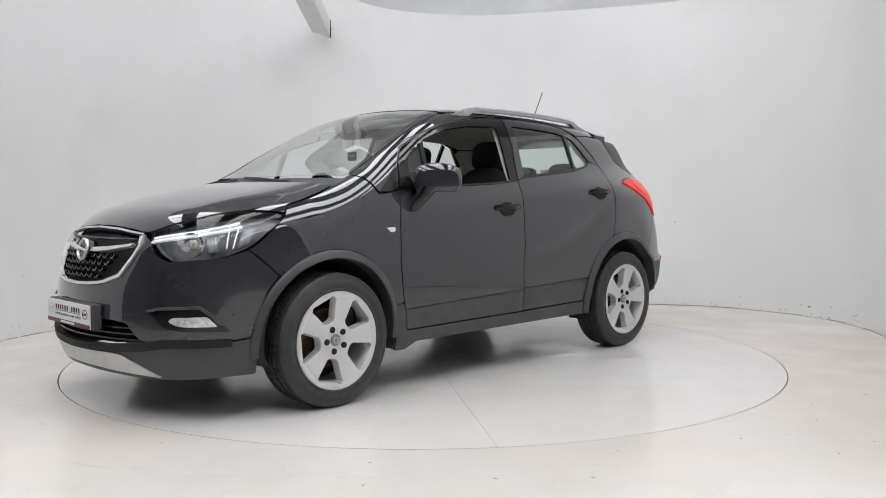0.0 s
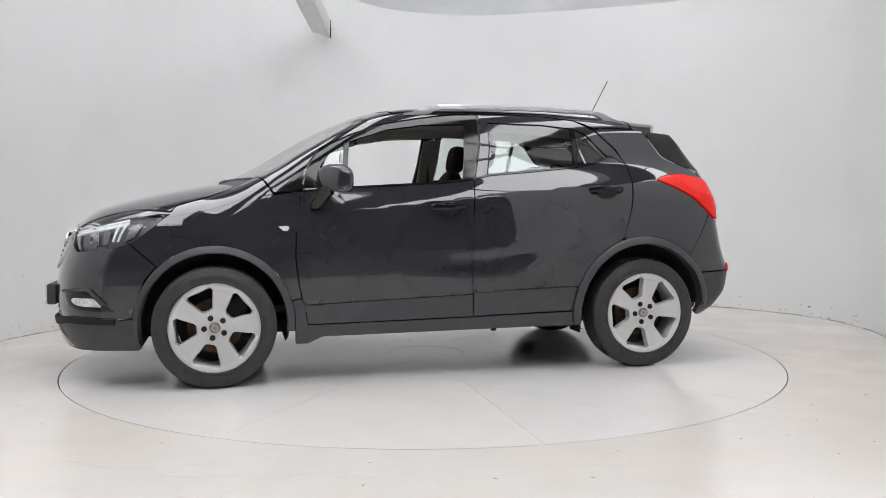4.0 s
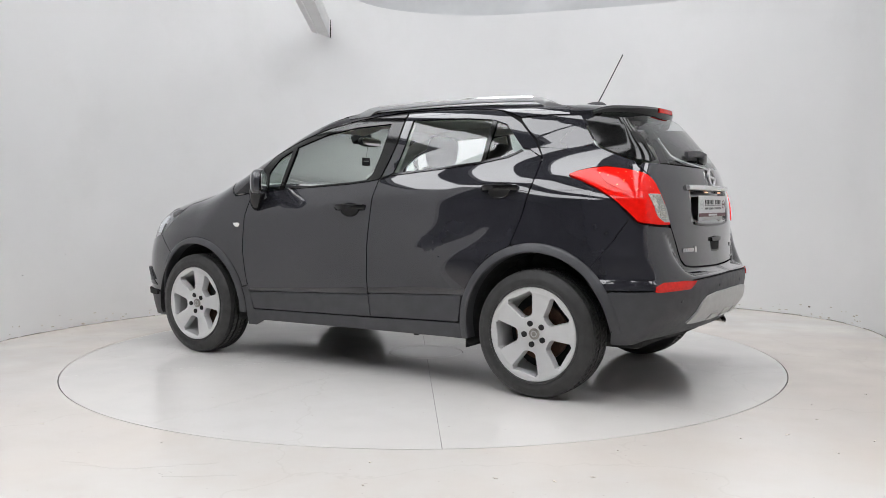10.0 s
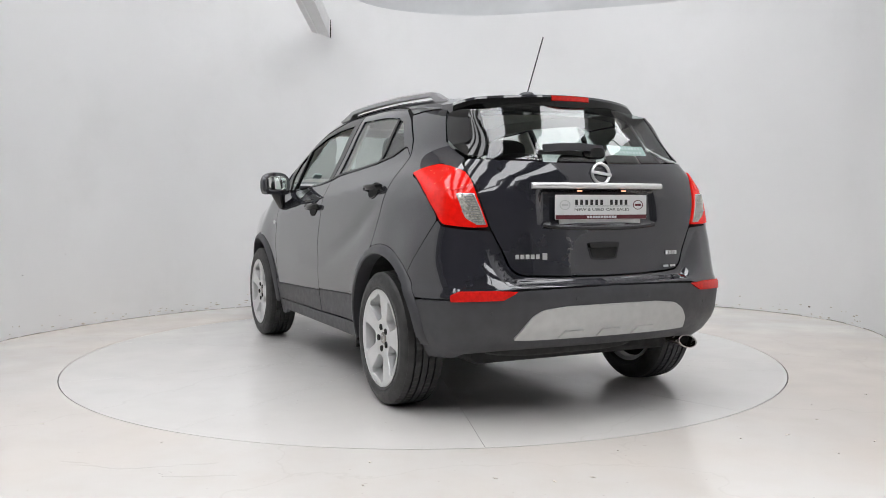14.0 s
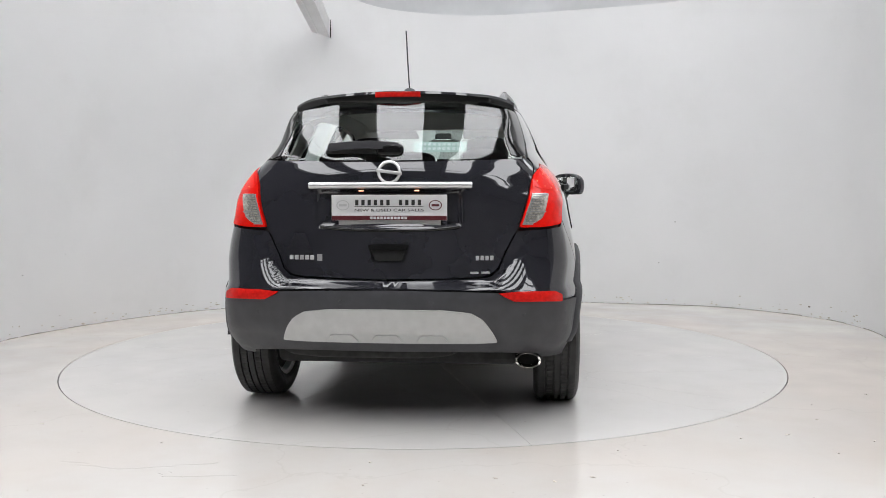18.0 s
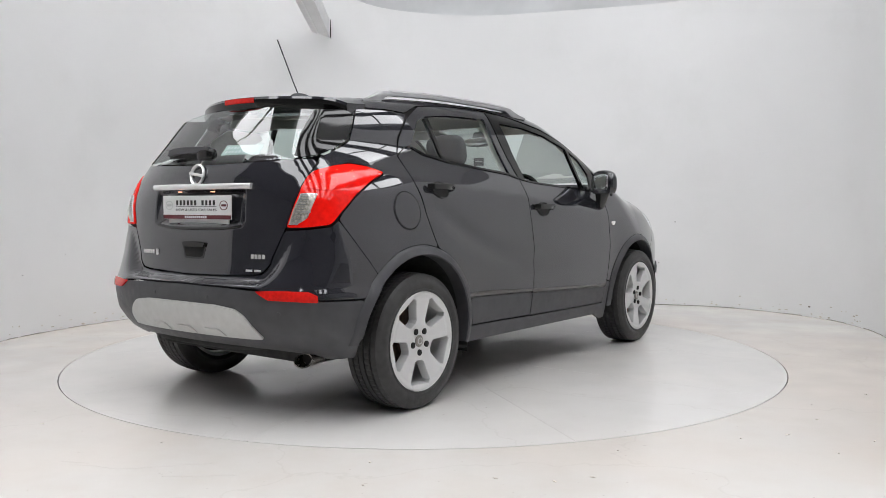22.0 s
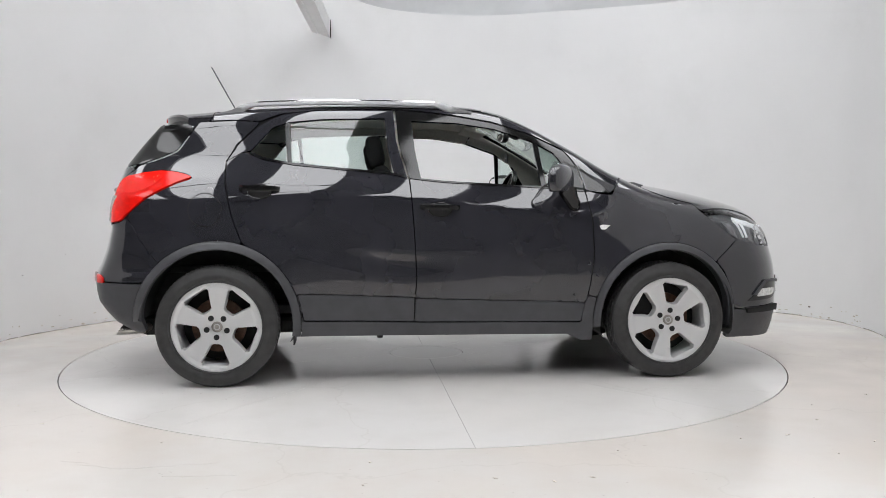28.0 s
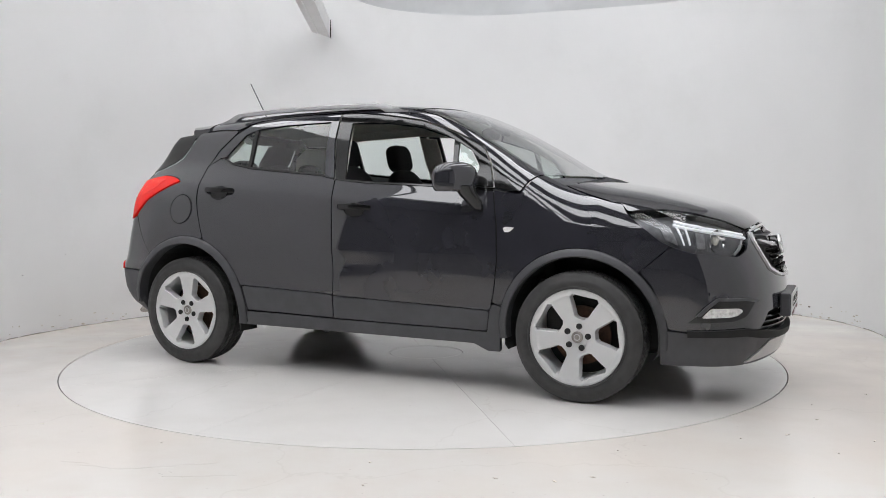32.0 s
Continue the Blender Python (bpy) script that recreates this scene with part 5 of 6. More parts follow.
def number_plate(m):
    """A dealer's plate 0.52 x 0.11 in the x-y flat of m."""
    np_ = part("number_plate", box(0.52, 0.112, 0.006, 0.002, m=m), PLATE, car, "white show plate with black writing and a maroon foot")
    mm = m @ Matrix.Translation((0, 0, 0.0034))
    part("plate_foot", box(0.516, 0.019, 0.0012, m=mm @ Matrix.Translation((0, -0.0455, 0))), MAROON, np_)
    bars("letter_bar", -0.155, 0.022, 0.31, 0.024, [((k + 0.1) / 11, (k + 0.62) / 11) for k in range(11) if k != 6], INK, np_, mm)
    bars("rule_line", -0.155, 0.005, 0.31, 0.002, [(0, 1)], INK, np_, mm)
    bars("web_bar", -0.085, -0.0455, 0.17, 0.011, [(k / 11, (k + 0.75) / 11) for k in range(11)], PLATE, np_, mm @ Matrix.Translation((0, 0, 0.001)))
    for s, mt in ((-1, SILVER), (1, MAROON)):
        rg = lathe([(0.020, 0.0), (0.0235, 0.0), (0.0235, 0.0012), (0.020, 0.0012), (0.020, 0.0)], 28, m=mm @ Matrix.Translation((s * 0.208, 0.010, 0)) @ Matrix.Diagonal((1.25, 0.95, 1, 1)))
        part("oval_mark", rg, mt, np_)
        part("oval_bar", box(0.034, 0.010, 0.0012, m=mm @ Matrix.Translation((s * 0.208, 0.010, 0.0006))), mt, np_)
    cu = bpy.data.curves.new("plate_line", "FONT")
    cu.body, cu.size, cu.align_x, cu.align_y, cu.extrude = "NEW & USED CAR SALES", 0.0165, "CENTER", "CENTER", 0.0004
    tx = new("tmp_text", cu)
    bpy.context.view_layer.update()
    me = bpy.data.meshes.new_from_object(tx)
    bpy.data.objects.remove(tx)
    me.name = "plate_line"
    wd = max(v.co.x for v in me.vertices) - min(v.co.x for v in me.vertices)
    me.transform(mm @ Matrix.Translation((0, -0.012, 0.0006)) @ Matrix.Diagonal((0.31 / wd, 1, 1, 1)))
    me.materials.append(INK)
    ob = new("plate_line", me)
    ob.parent = np_
    return np_


xf = N((0, 0.47))[0][0]
part("plate_holder", box(0.05, 0.53, 0.118, 0.008, m=Matrix.Translation((xf + 0.004, 0, 0.474))), CLAD, car)
number_plate(Matrix.Translation((xf + 0.033, 0, 0.474)) @ Matrix.Rotation(radians(90), 4, "Z") @ Matrix.Rotation(radians(90), 4, "X"))

# ---- tail: plate, chrome strip, badges, wiper, spoiler ----
RT = Matrix.Rotation(radians(-90), 4, "Z") @ Matrix.Rotation(radians(90), 4, "X")
number_plate(Matrix.Translation((-1.945, 0, 0.978)) @ RT)
part("plate_backing", box(0.46, 0.03, 0.006, m=Matrix.Translation((-1.935, 0, 0.912)) @ RT), SILVER, car)
bow = B(*[(0.368 - 0.736 * k / 24, 1.075) for k in range(25)])
strip = part("chrome_strip", sweep([(x - 0.006, y, z + 0.001) for x, y, z in bow], [(0.014 * math.cos(a), 0.0145 * math.sin(a)) for a in [2 * math.pi * k / 16 for k in range(16)]]), BADGE, tailgate, "chrome strip across the tailgate", smooth=True)
bow = B(*[(0.315 - 0.63 * k / 20, 0.878 + 0.016 * abs(2 * k / 20 - 1) ** 3) for k in range(21)])
part("recess_lip", sweep([tuple(q) for q in bow], [(0.006 * math.cos(a), 0.007 * math.sin(a)) for a in [2 * math.pi * k / 10 for k in range(10)]]), GLOSS, tailgate, smooth=True)
c = B((0, 1.133))[0]
emblem((c[0] - 0.006, 0, c[2]), RT @ Matrix.Rotation(radians(-10), 4, "X"), 0.053, tailgate)
for sd in (1, -1):
    part("plate_lamp", box(0.012, 0.022, 0.006, 0.002, m=Matrix.Translation((-1.945, sd * 0.125, 1.052))), LAMP_WARM, tailgate)
# the release pocket's shade, laid on as a flat dark patch
hd = panel("release_handle", [B((0.085, 0.808), (0.0, 0.812), (-0.085, 0.808), (-0.062, 0.745), (0.0, 0.742), (0.062, 0.745))], DARK, tailgate, way="tail", step=0.02, lift=0.003, depth=0.004, r=0.008)
panel("recess_rim", [B((0.095, 0.815), (0.0, 0.819), (-0.095, 0.815), (-0.072, 0.738), (0.0, 0.734), (0.072, 0.738))], GLOSS, tailgate, way="tail", step=0.02, lift=0.001, depth=0.003, r=0.010, gap=0)
panel("handle_lip", [B((0.088, 0.812), (0.0, 0.816), (-0.088, 0.812), (-0.078, 0.790), (0.0, 0.788), (0.078, 0.790))], GLOSS, hd, way="tail", step=0.02, lift=0.012, depth=0.012, r=0.004)


def badge(y, z, w, h, n, mat, name):
    c0 = B((y, z))[0]
    nn = Vector(slope(np.array([c0]))[0])
    for k in range(n):
        bb = box(w / n * 0.74, h, 0.003, 0.0008, m=Matrix.Translation(Vector(c0) + nn * 0.003) @ Matrix.Rotation(math.atan2(nn.y, -nn.x) * -1, 4, "Z") @ RT @ Matrix.Translation(((k + 0.5) / n * w - w / 2, 0, 0)))
        part(name, bb, mat, tailgate)


badge(0.40, 0.757, 0.125, 0.020, 5, BADGE, "badge_bar")
badge(0.315, 0.757, 0.032, 0.030, 1, BADGE, "badge_mark")
badge(-0.425, 0.757, 0.085, 0.020, 4, BADGE, "badge_bar")
badge(-0.405, 0.693, 0.10, 0.010, 2, SILVER, "badge_bar")

wz = B((0.13, 1.235))[0] + np.array([0.016, 0, 0])
wiper = part("rear_wiper", blob(0.028, 0.062, 0.032, 3.2, m=Matrix.Translation((wz[0] - 0.020, 0.005, 1.232))), GLOSS, car, smooth=True)
part("wiper_arm", sweep([(wz[0] - 0.034, -0.035, 1.250), (wz[0] - 0.038, 0.10, 1.258), (wz[0] - 0.035, 0.20, 1.255), (wz[0] - 0.027, 0.285, 1.247)], [(-0.011, -0.017), (0.006, -0.019), (0.011, 0.012), (0.003, 0.017), (-0.009, 0.015)]), CLAD, wiper, smooth=True)
part("wiper_blade", sweep([(wz[0] - 0.016, 0.0, 1.222), (wz[0] - 0.018, 0.14, 1.230), (wz[0] - 0.012, 0.30, 1.228)], [(-0.007, -0.010), (0.007, -0.010), (0.004, 0.010), (-0.004, 0.010)]), RUBBER, wiper)
panel("window_sticker", [B((-0.10, 1.278), (-0.34, 1.276), (-0.34, 1.228), (-0.10, 1.226))], PALE_INK, car, way="tail", step=0.04, lift=-0.006, depth=0.001, r=0, label="pale green dealer sticker inside the rear glass")
for k in range(2):
    for j in range(9):
        y0 = -0.12 - j * 0.022
        panel("sticker_bar", [B((y0, 1.268 - k * 0.020), (y0 - 0.014, 1.268 - k * 0.020), (y0 - 0.014, 1.257 - k * 0.020), (y0, 1.257 - k * 0.020))], PAPER, car, way="tail", step=0.05, lift=-0.0045, depth=0.001, r=0, gap=0)

bm = bmesh.new()
rows_ = []
ny = 36
for i in range(ny + 1):
    y = -0.545 + 1.09 * i / ny
    xe = -1.675 + 0.72 * y * y
    row = []
    for k in range(8):
        u = k / 7
        x = -1.33 + (xe + 1.33) * u
        x = min(x, -1.33) if xe < -1.33 else x
        z = float(top_x(np.array([x]))[0] - 0.14 * y * y - 0.4 * max(0, abs(y) - 0.42) ** 2 * 4) + 0.006 + 0.008 * u * u
        row.append((x, y, z))
    lx, ly, lz = row[-1]
    row += [(lx - 0.006, y, lz - 0.012), (lx + 0.002, y, lz - 0.060), (lx + 0.016, y, lz - 0.078), (lx + 0.10, y, lz - 0.088), (-1.40, y, row[0][2] - 0.06), (-1.335, y, row[0][2] - 0.02)]
    rows_.append([bm.verts.new(v) for v in row])
nv = len(rows_[0])
lower = bmesh.new()
for p, q in zip(rows_, rows_[1:]):
    for k in range(nv):
        if 8 <= k <= 11:
            lower.faces.new([lower.verts.new(v.co) for v in (p[k], p[k + 1], q[k + 1], q[k])])
        else:
            bm.faces.new((p[k], p[(k + 1) % nv], q[(k + 1) % nv], q[k]))
bm.faces.new(rows_[0])
bm.faces.new(rows_[-1][::-1])
bmesh.ops.remove_doubles(lower, verts=lower.verts[:], dist=0.0005)
spoiler = part("roof_spoiler", bm, PAINT, car, smooth=True)
part("spoiler_lip", lower, GLOSS, spoiler, "black rear lip of the spoiler", smooth=True)
bm = bmesh.new()
rws = []
for i in range(13):
    y = -0.108 + 0.216 * i / 12
    xe = -1.675 + 0.72 * y * y
    z = float(top_x(np.array([xe]))[0] - 0.14 * y * y) + 0.014
    rws.append([bm.verts.new(v) for v in ((xe + 0.03, y, z + 0.002), (xe - 0.010, y, z - 0.004), (xe - 0.011, y, z - 0.027), (xe + 0.03, y, z - 0.034))])
for p, q in zip(rws, rws[1:]):
    for k in range(4):
        bm.faces.new((p[k], p[(k + 1) % 4], q[(k + 1) % 4], q[k]))
bm.faces.new(rws[0])
bm.faces.new(rws[-1][::-1])
part("high_brake_light", bm, RED_DULL, spoiler, "red high-level brake light")
panel("rear_skid_plate", [both(B((0.42, 0.50), (0.37, 0.528), (0.25, 0.541), (0.0, 0.543))), back(both(B((0.485, 0.395), (0.40, 0.392), (0.2, 0.392), (0.0, 0.392))))], SILVER, car, way="tail", step=0.03, lift=0.012, depth=0.02, r=0.012, label="silver skid plate in the rear bumper")
for y in (-0.2, 0.0, 0.2):
    panel("skid_rib", [B((y - 0.075, 0.398), (y - 0.05, 0.435), (y + 0.05, 0.435), (y + 0.075, 0.398))], SILVER, car, way="tail", step=0.03, lift=0.018, depth=0.008, r=0.008)
for y in (-0.60, 0.60, -0.2, 0.2):
    c = B((y, 0.515 if abs(y) > 0.5 else 0.57))[0]
    part("parking_sensor", lathe([(0, 0.004), (0.009, 0.003), (0.010, 0), (0.010, -0.004), (0, -0.004)], 14, m=Matrix.Translation(c) @ Vector(slope(np.array([c]))[0]).to_track_quat("Z", "Y").to_matrix().to_4x4()), CLAD, car)

# ---- roof rails, aerial, mirrors, handles ----
RAIL = material("rail_plastic", (0.34, 0.34, 0.345), 0.38, metal=0.5, vary=0.1, scale=20)
for sd in (1, -1):
    bm = bmesh.new()
    rws = []
    n = 46
    for i in range(n + 1):
        u = i / n
        x = 0.17 - 1.46 * u
        y = 0.548 - 0.075 * u ** 1.6
        zr = float(T((x, y))[0][2])
        h = 0.045 * step01(np.array(min(u / 0.13, (1 - u) / 0.11)))
        top = zr - 0.004 + h
        w = 0.017 + 0.006 * (1 - h / 0.045)
        low = zr - 0.012 + 0.030 * step01(np.array(min((u - 0.10) / 0.05, (0.92 - u) / 0.05)))
        sec = [(-w, low), (w, low), (w * 0.95, max(low + 0.004, zr + h * 0.62)), (w * 0.55, top), (-w * 0.55, top), (-w * 0.95, max(low + 0.004, zr + h * 0.62))]
        rws.append([bm.verts.new((x, sd * (y + a), z)) for a, z in sec])
    for p, q in zip(rws, rws[1:]):
        for k in range(6):
            bm.faces.new((p[k], p[(k + 1) % 6], q[(k + 1) % 6], q[k]))
    bm.faces.new(rws[0])
    bm.faces.new(rws[-1][::-1])
    rail = part("roof_rail", bm, RAIL, car, "grey roof rail with a bright top strip", smooth=True)
    path = []
    for i in range(24):
        u = 0.15 + 0.71 * i / 23
        x, y = 0.17 - 1.46 * u, 0.548 - 0.075 * u ** 1.6
        path.append((x, sd * y, float(T((x, y))[0][2]) + 0.043))
    part("rail_strip", sweep(path, [(-0.011, -0.003), (0.011, -0.003), (0.009, 0.004), (-0.009, 0.004)]), CHROME, rail, smooth=True)

    # mirror
    stand = Matrix.Translation((0.622, sd * 0.908, 1.122)) @ Matrix.Rotation(radians(35 * sd), 4, "Z")
    bm = blob(0.052, 0.134, 0.090, 2.7, 36, 24)
    for v in bm.verts:
        v.co.z = max(v.co.z, -0.064 + 0.10 * max(0, v.co.x))
        v.co.x = max(v.co.x, -0.026)
        # fuller towards the door, flatter over the top
        v.co.x *= 1 - 0.9 * v.co.y * sd
        v.co.z *= 1 - 0.35 * max(0, v.co.y * sd) if v.co.z > 0 else 1
    bm.transform(stand)
    mir_ = part("door_mirror", bm, PAINT, car, "glossy black door mirror on a tapering foot", smooth=True)
    part("mirror_glass", blob(0.003, 0.100, 0.054, 5, m=stand @ Matrix.Translation((-0.028, 0.0, 0.008)) @ Matrix.Rotation(radians(1.4 * sd), 4, "Z")), MIRROR, mir_, smooth=True)
    bm = bmesh.new()
    rws = []
    for x, y, z, hx, hy in ((0.668, 0.880, 1.085, 0.052, 0.055), (0.680, 0.868, 1.045, 0.052, 0.045), (0.708, 0.850, 1.005, 0.046, 0.034), (0.722, 0.836, 0.970, 0.034, 0.024), (0.728, 0.826, 0.955, 0.020, 0.014)):
        rws.append([bm.verts.new((x + hx * math.cos(a), sd * (y + hy * math.sin(a)), z)) for a in [2 * math.pi * k / 18 for k in range(18)]])
    for p, q in zip(rws, rws[1:]):
        for k in range(18):
            bm.faces.new((p[k], p[(k + 1) % 18], q[(k + 1) % 18], q[k]))
    bm.faces.new(rws[0])
    bm.faces.new(rws[-1][::-1])
    part("mirror_foot", bm, GLOSS, mir_, smooth=True)
    # handles and side repeater
    for hx, hz, par in ((-0.045, 0.975, "front_door"), (-1.045, 1.078, "rear_door")):
        c = S((hx, hz))[0]
        own = [o for o in car.children if o.name.split(".")[0] == par][0 if sd > 0 else 1]
        path = [(hx + 0.105, sd * (c[1] + 0.004), hz - 0.004), (hx + 0.085, sd * (c[1] + 0.028), hz), (hx, sd * (c[1] + 0.041), hz + 0.002), (hx - 0.085, sd * (c[1] + 0.028), hz + 0.003), (hx - 0.105, sd * (c[1] + 0.004), hz + 0.002)]
        hnd = part("door_handle", sweep(path, [(-0.006, -0.014), (0.005, -0.015), (0.009, -0.002), (0.007, 0.011), (0.001, 0.015), (-0.007, 0.013), (-0.009, 0.0)]), GLOSS, own, smooth=True)
        # shaded hollow behind the handle, drawn as a flat dark patch
        panel("handle_cup", [S(*[(hx + 0.066 * math.cos(a), hz - 0.014 + 0.040 * math.sin(a)) for a in [2 * math.pi * i / 16 for i in range(16)]])], DARK, hnd, side=sd, step=0.03, lift=0.0028, depth=0.002, r=0)
        rim = S(*[(hx + 0.066 * math.cos(a), hz - 0.014 + 0.040 * math.sin(a)) for a in [2 * math.pi * i / 28 for i in range(28)]])
        part("cup_rim", sweep([(p[0], sd * (p[1] + 0.003), p[2]) for p in rim], circle(0.0028, 6), closed=True), GLOSS, hnd, smooth=True)
    panel("side_repeater", [S((0.935, 0.872), (0.885, 0.876), (0.868, 0.868), (0.880, 0.846), (0.905, 0.846))], REPEATER, car, side=sd, step=0.02, lift=0.006, depth=0.006, r=0.004, label="small clear side repeater")
panel("fuel_flap_gap", [S(*[(-1.338 + 0.0935 * math.cos(2 * math.pi * i / 36), 0.962 + 0.0935 * math.sin(2 * math.pi * i / 36)) for i in range(36)])], DARK, car, side=-1, step=0.03, lift=0.0030, depth=0.004, r=0)
panel("fuel_flap", [S(*[(-1.338 + 0.0865 * math.cos(2 * math.pi * i / 36), 0.962 + 0.0865 * math.sin(2 * math.pi * i / 36)) for i in range(36)])], PAINT, car, side=-1, step=0.03, lift=0.0042, depth=0.002, r=0, gap=0)
zt = float(T((-1.25, 0))[0][2])
aer = part("aerial", blob(0.065, 0.03, 0.026, 2.4, m=Matrix.Translation((-1.25, 0, zt + 0.006))), CLAD, car, "whip aerial on a black foot", smooth=True)
part("aerial_rod", sweep([(-1.262, 0, zt + 0.02), (-1.30, 0, zt + 0.085), (-1.415, -0.004, 1.848)], circle(0.0035, 8)), CLAD, aer, smooth=True)
for sd, y0 in ((1, 0.42), (-1, -0.10)):
    pts = T((1.235, y0), (1.225, y0 - 0.25), (1.19, y0 - 0.5))
    part("front_wiper", sweep([tuple(p + np.array([0.012, 0, -0.008])) for p in pts], [(-0.008, -0.006), (0.008, -0.006), (0.006, 0.008), (-0.006, 0.008)]), CLAD, car)


# ---- inside the car ----
for sd in (1, -1):
    kw = dict(side=sd)
    own = [[o for o in car.children if o.name.split(".")[0] == nm][0 if sd > 0 else 1] for nm in ("front_door", "rear_door")]
    dc = panel("door_card", [S((0.80, 0.40), (0.80, 1.05), (0.30, 1.088), (-0.20, 1.122), (-0.17, 0.40))], DASH, own[0], lift=-0.06, step=0.06, depth=0.004, r=0.02, **kw)
    panel("window_ledge", [S((0.80, 1.045), (0.56, 1.072), (0.0, 1.104), (-0.20, 1.118), (-0.20, 1.130), (0.0, 1.113), (0.56, 1.080), (0.80, 1.062))], DASH, own[0], lift=-0.012, depth=0.055, step=0.03, r=0, gap=0, **kw)
    part("arm_rest", blob(0.20, 0.035, 0.03, 3, m=Matrix.Translation((0.20, sd * 0.735, 0.82))), DASH, own[0], smooth=True)
    panel("door_card", [S((-0.21, 0.42), (-0.24, 1.125), (-0.60, 1.165), (-0.864, 1.195), (-1.18, 1.20), (-1.15, 0.85), (-0.88, 0.60), (-0.84, 0.45))], DASH, own[1], lift=-0.06, step=0.06, depth=0.004, r=0.02, **kw)
    panel("window_ledge", [S((-0.24, 1.128), (-0.60, 1.172), (-0.864, 1.200), (-1.10, 1.25), (-1.10, 1.262), (-0.864, 1.211), (-0.60, 1.183), (-0.24, 1.139))], DASH, own[1], lift=-0.012, depth=0.055, step=0.03, r=0, gap=0, **kw)
    panel("a_pillar_trim", [T((0.98, 0.62), (0.65, 0.578), (0.35, 0.53)), S((0.30, 1.435), (0.51, 1.37), (0.66, 1.27), (0.76, 1.12), (0.90, 1.085))], CREAM, car, lift=-0.022, step=0.05, depth=0.006, r=0, **kw)
    panel("cant_trim", [T((0.34, 0.50), (-0.4, 0.48), (-0.9, 0.45), (-1.34, 0.40)), S((-1.30, 1.44), (-1.05, 1.43), (-0.90, 1.468), (-0.345, 1.492), (-0.18, 1.482), (0.07, 1.472), (0.29, 1.435))], CREAM, car, lift=-0.03, step=0.05, depth=0.006, r=0, **kw)
    panel("b_pillar_trim", [S((-0.17, 1.12), (-0.20, 1.47), (-0.335, 1.485), (-0.33, 1.33), (-0.30, 1.15))], CREAM, car, lift=-0.035, step=0.05, depth=0.012, r=0, **kw)
    panel("c_pillar_trim", [S((-1.02, 1.40), (-1.13, 1.29), (-1.16, 1.08), (-1.45, 1.10), (-1.47, 1.22), (-1.42, 1.36), (-1.32, 1.43), (-1.06, 1.43))], CREAM, car, lift=-0.04, step=0.05, depth=0.01, r=0, **kw)
    part("seat_belt", sweep([(-0.255, sd * 0.665, 1.28), (-0.26, sd * 0.70, 1.0), (-0.25, sd * 0.72, 0.6)], [(-0.022, -0.001), (0.022, -0.001), (0.022, 0.001), (-0.022, 0.001)]), FABRIC, car)
panel("headlining", [both(T((0.30, 0.50), (0.33, 0.3), (0.35, 0.0)))[::-1], T((0.0, 0.50), (-0.4, 0.49), (-0.8, 0.47), (-1.1, 0.45), (-1.34, 0.42)), T((-1.40, 0.0)), flip(T((0.0, 0.50), (-0.4, 0.49), (-0.8, 0.47), (-1.1, 0.45), (-1.34, 0.42)))], CREAM, car, lift=-0.05, step=0.08, depth=0.006)
part("tailgate_lining", box(0.03, 1.02, 0.44, 0.01, m=Matrix.Translation((-1.84, 0, 0.93))), DASH, car)
part("boot_floor", box(0.85, 1.0, 0.04, 0.01, m=Matrix.Translation((-1.42, 0, 0.62))), DASH, car)
part("parcel_shelf", box(0.55, 1.02, 0.025, 0.01, m=Matrix.Translation((-1.48, 0, 1.075))), DASH, car)
part("cabin_floor", box(2.1, 1.3, 0.05, 0.01, m=Matrix.Translation((-0.05, 0, 0.40))), DASH, car)
part("bulkhead", box(0.05, 1.25, 0.55, 0.01, m=Matrix.Translation((1.05, 0, 0.70))), DARK, car)
# dashboard
prof = [(1.12, 1.075), (0.95, 1.075), (0.80, 1.06), (0.70, 1.03), (0.63, 0.98), (0.60, 0.90), (0.63, 0.80), (0.70, 0.70), (0.80, 0.62), (1.05, 0.60)]
bm = bmesh.new()
rws = []
for i in range(13):
    y = -0.70 + 1.40 * i / 12
    bulge = 0.035 * math.exp(-((y + 0.36) / 0.17) ** 2)
    k = 0.05 * (abs(y) / 0.7) ** 2
    rws.append([bm.verts.new((x + (k if x < 1.0 else -k * 0.6), y, z + (bulge if 0.6 < x < 0.97 and z > 0.95 else 0))) for x, z in prof])
for p, q in zip(rws, rws[1:]):
    for j in range(len(prof) - 1):
        bm.faces.new((p[j], p[j + 1], q[j + 1], q[j]))
dash = part("dashboard", bm, DASH, car, smooth=True)
part("centre_screen", box(0.012, 0.19, 0.11, 0.004, m=Matrix.Translation((0.615, 0.0, 0.965)) @ Matrix.Rotation(radians(-12), 4, "Y")), GLOSS, dash)
for y in (-0.62, -0.12, 0.12, 0.60):
    part("air_vent", lathe([(0.0, 0.0), (0.036, 0.0), (0.042, 0.008), (0.045, 0.0), (0.045, -0.02)], 20, m=Matrix.Translation((0.615, y, 0.90)) @ Matrix.Rotation(radians(-95), 4, "Y")), SILVER, dash, smooth=True)
part("centre_console", box(0.75, 0.24, 0.30, 0.04, m=Matrix.Translation((0.32, 0, 0.55))), DASH, car)
part("gear_lever", sweep([(0.40, 0, 0.68), (0.38, 0, 0.80)], circle(0.02, 10)), GLOSS, car, smooth=True)
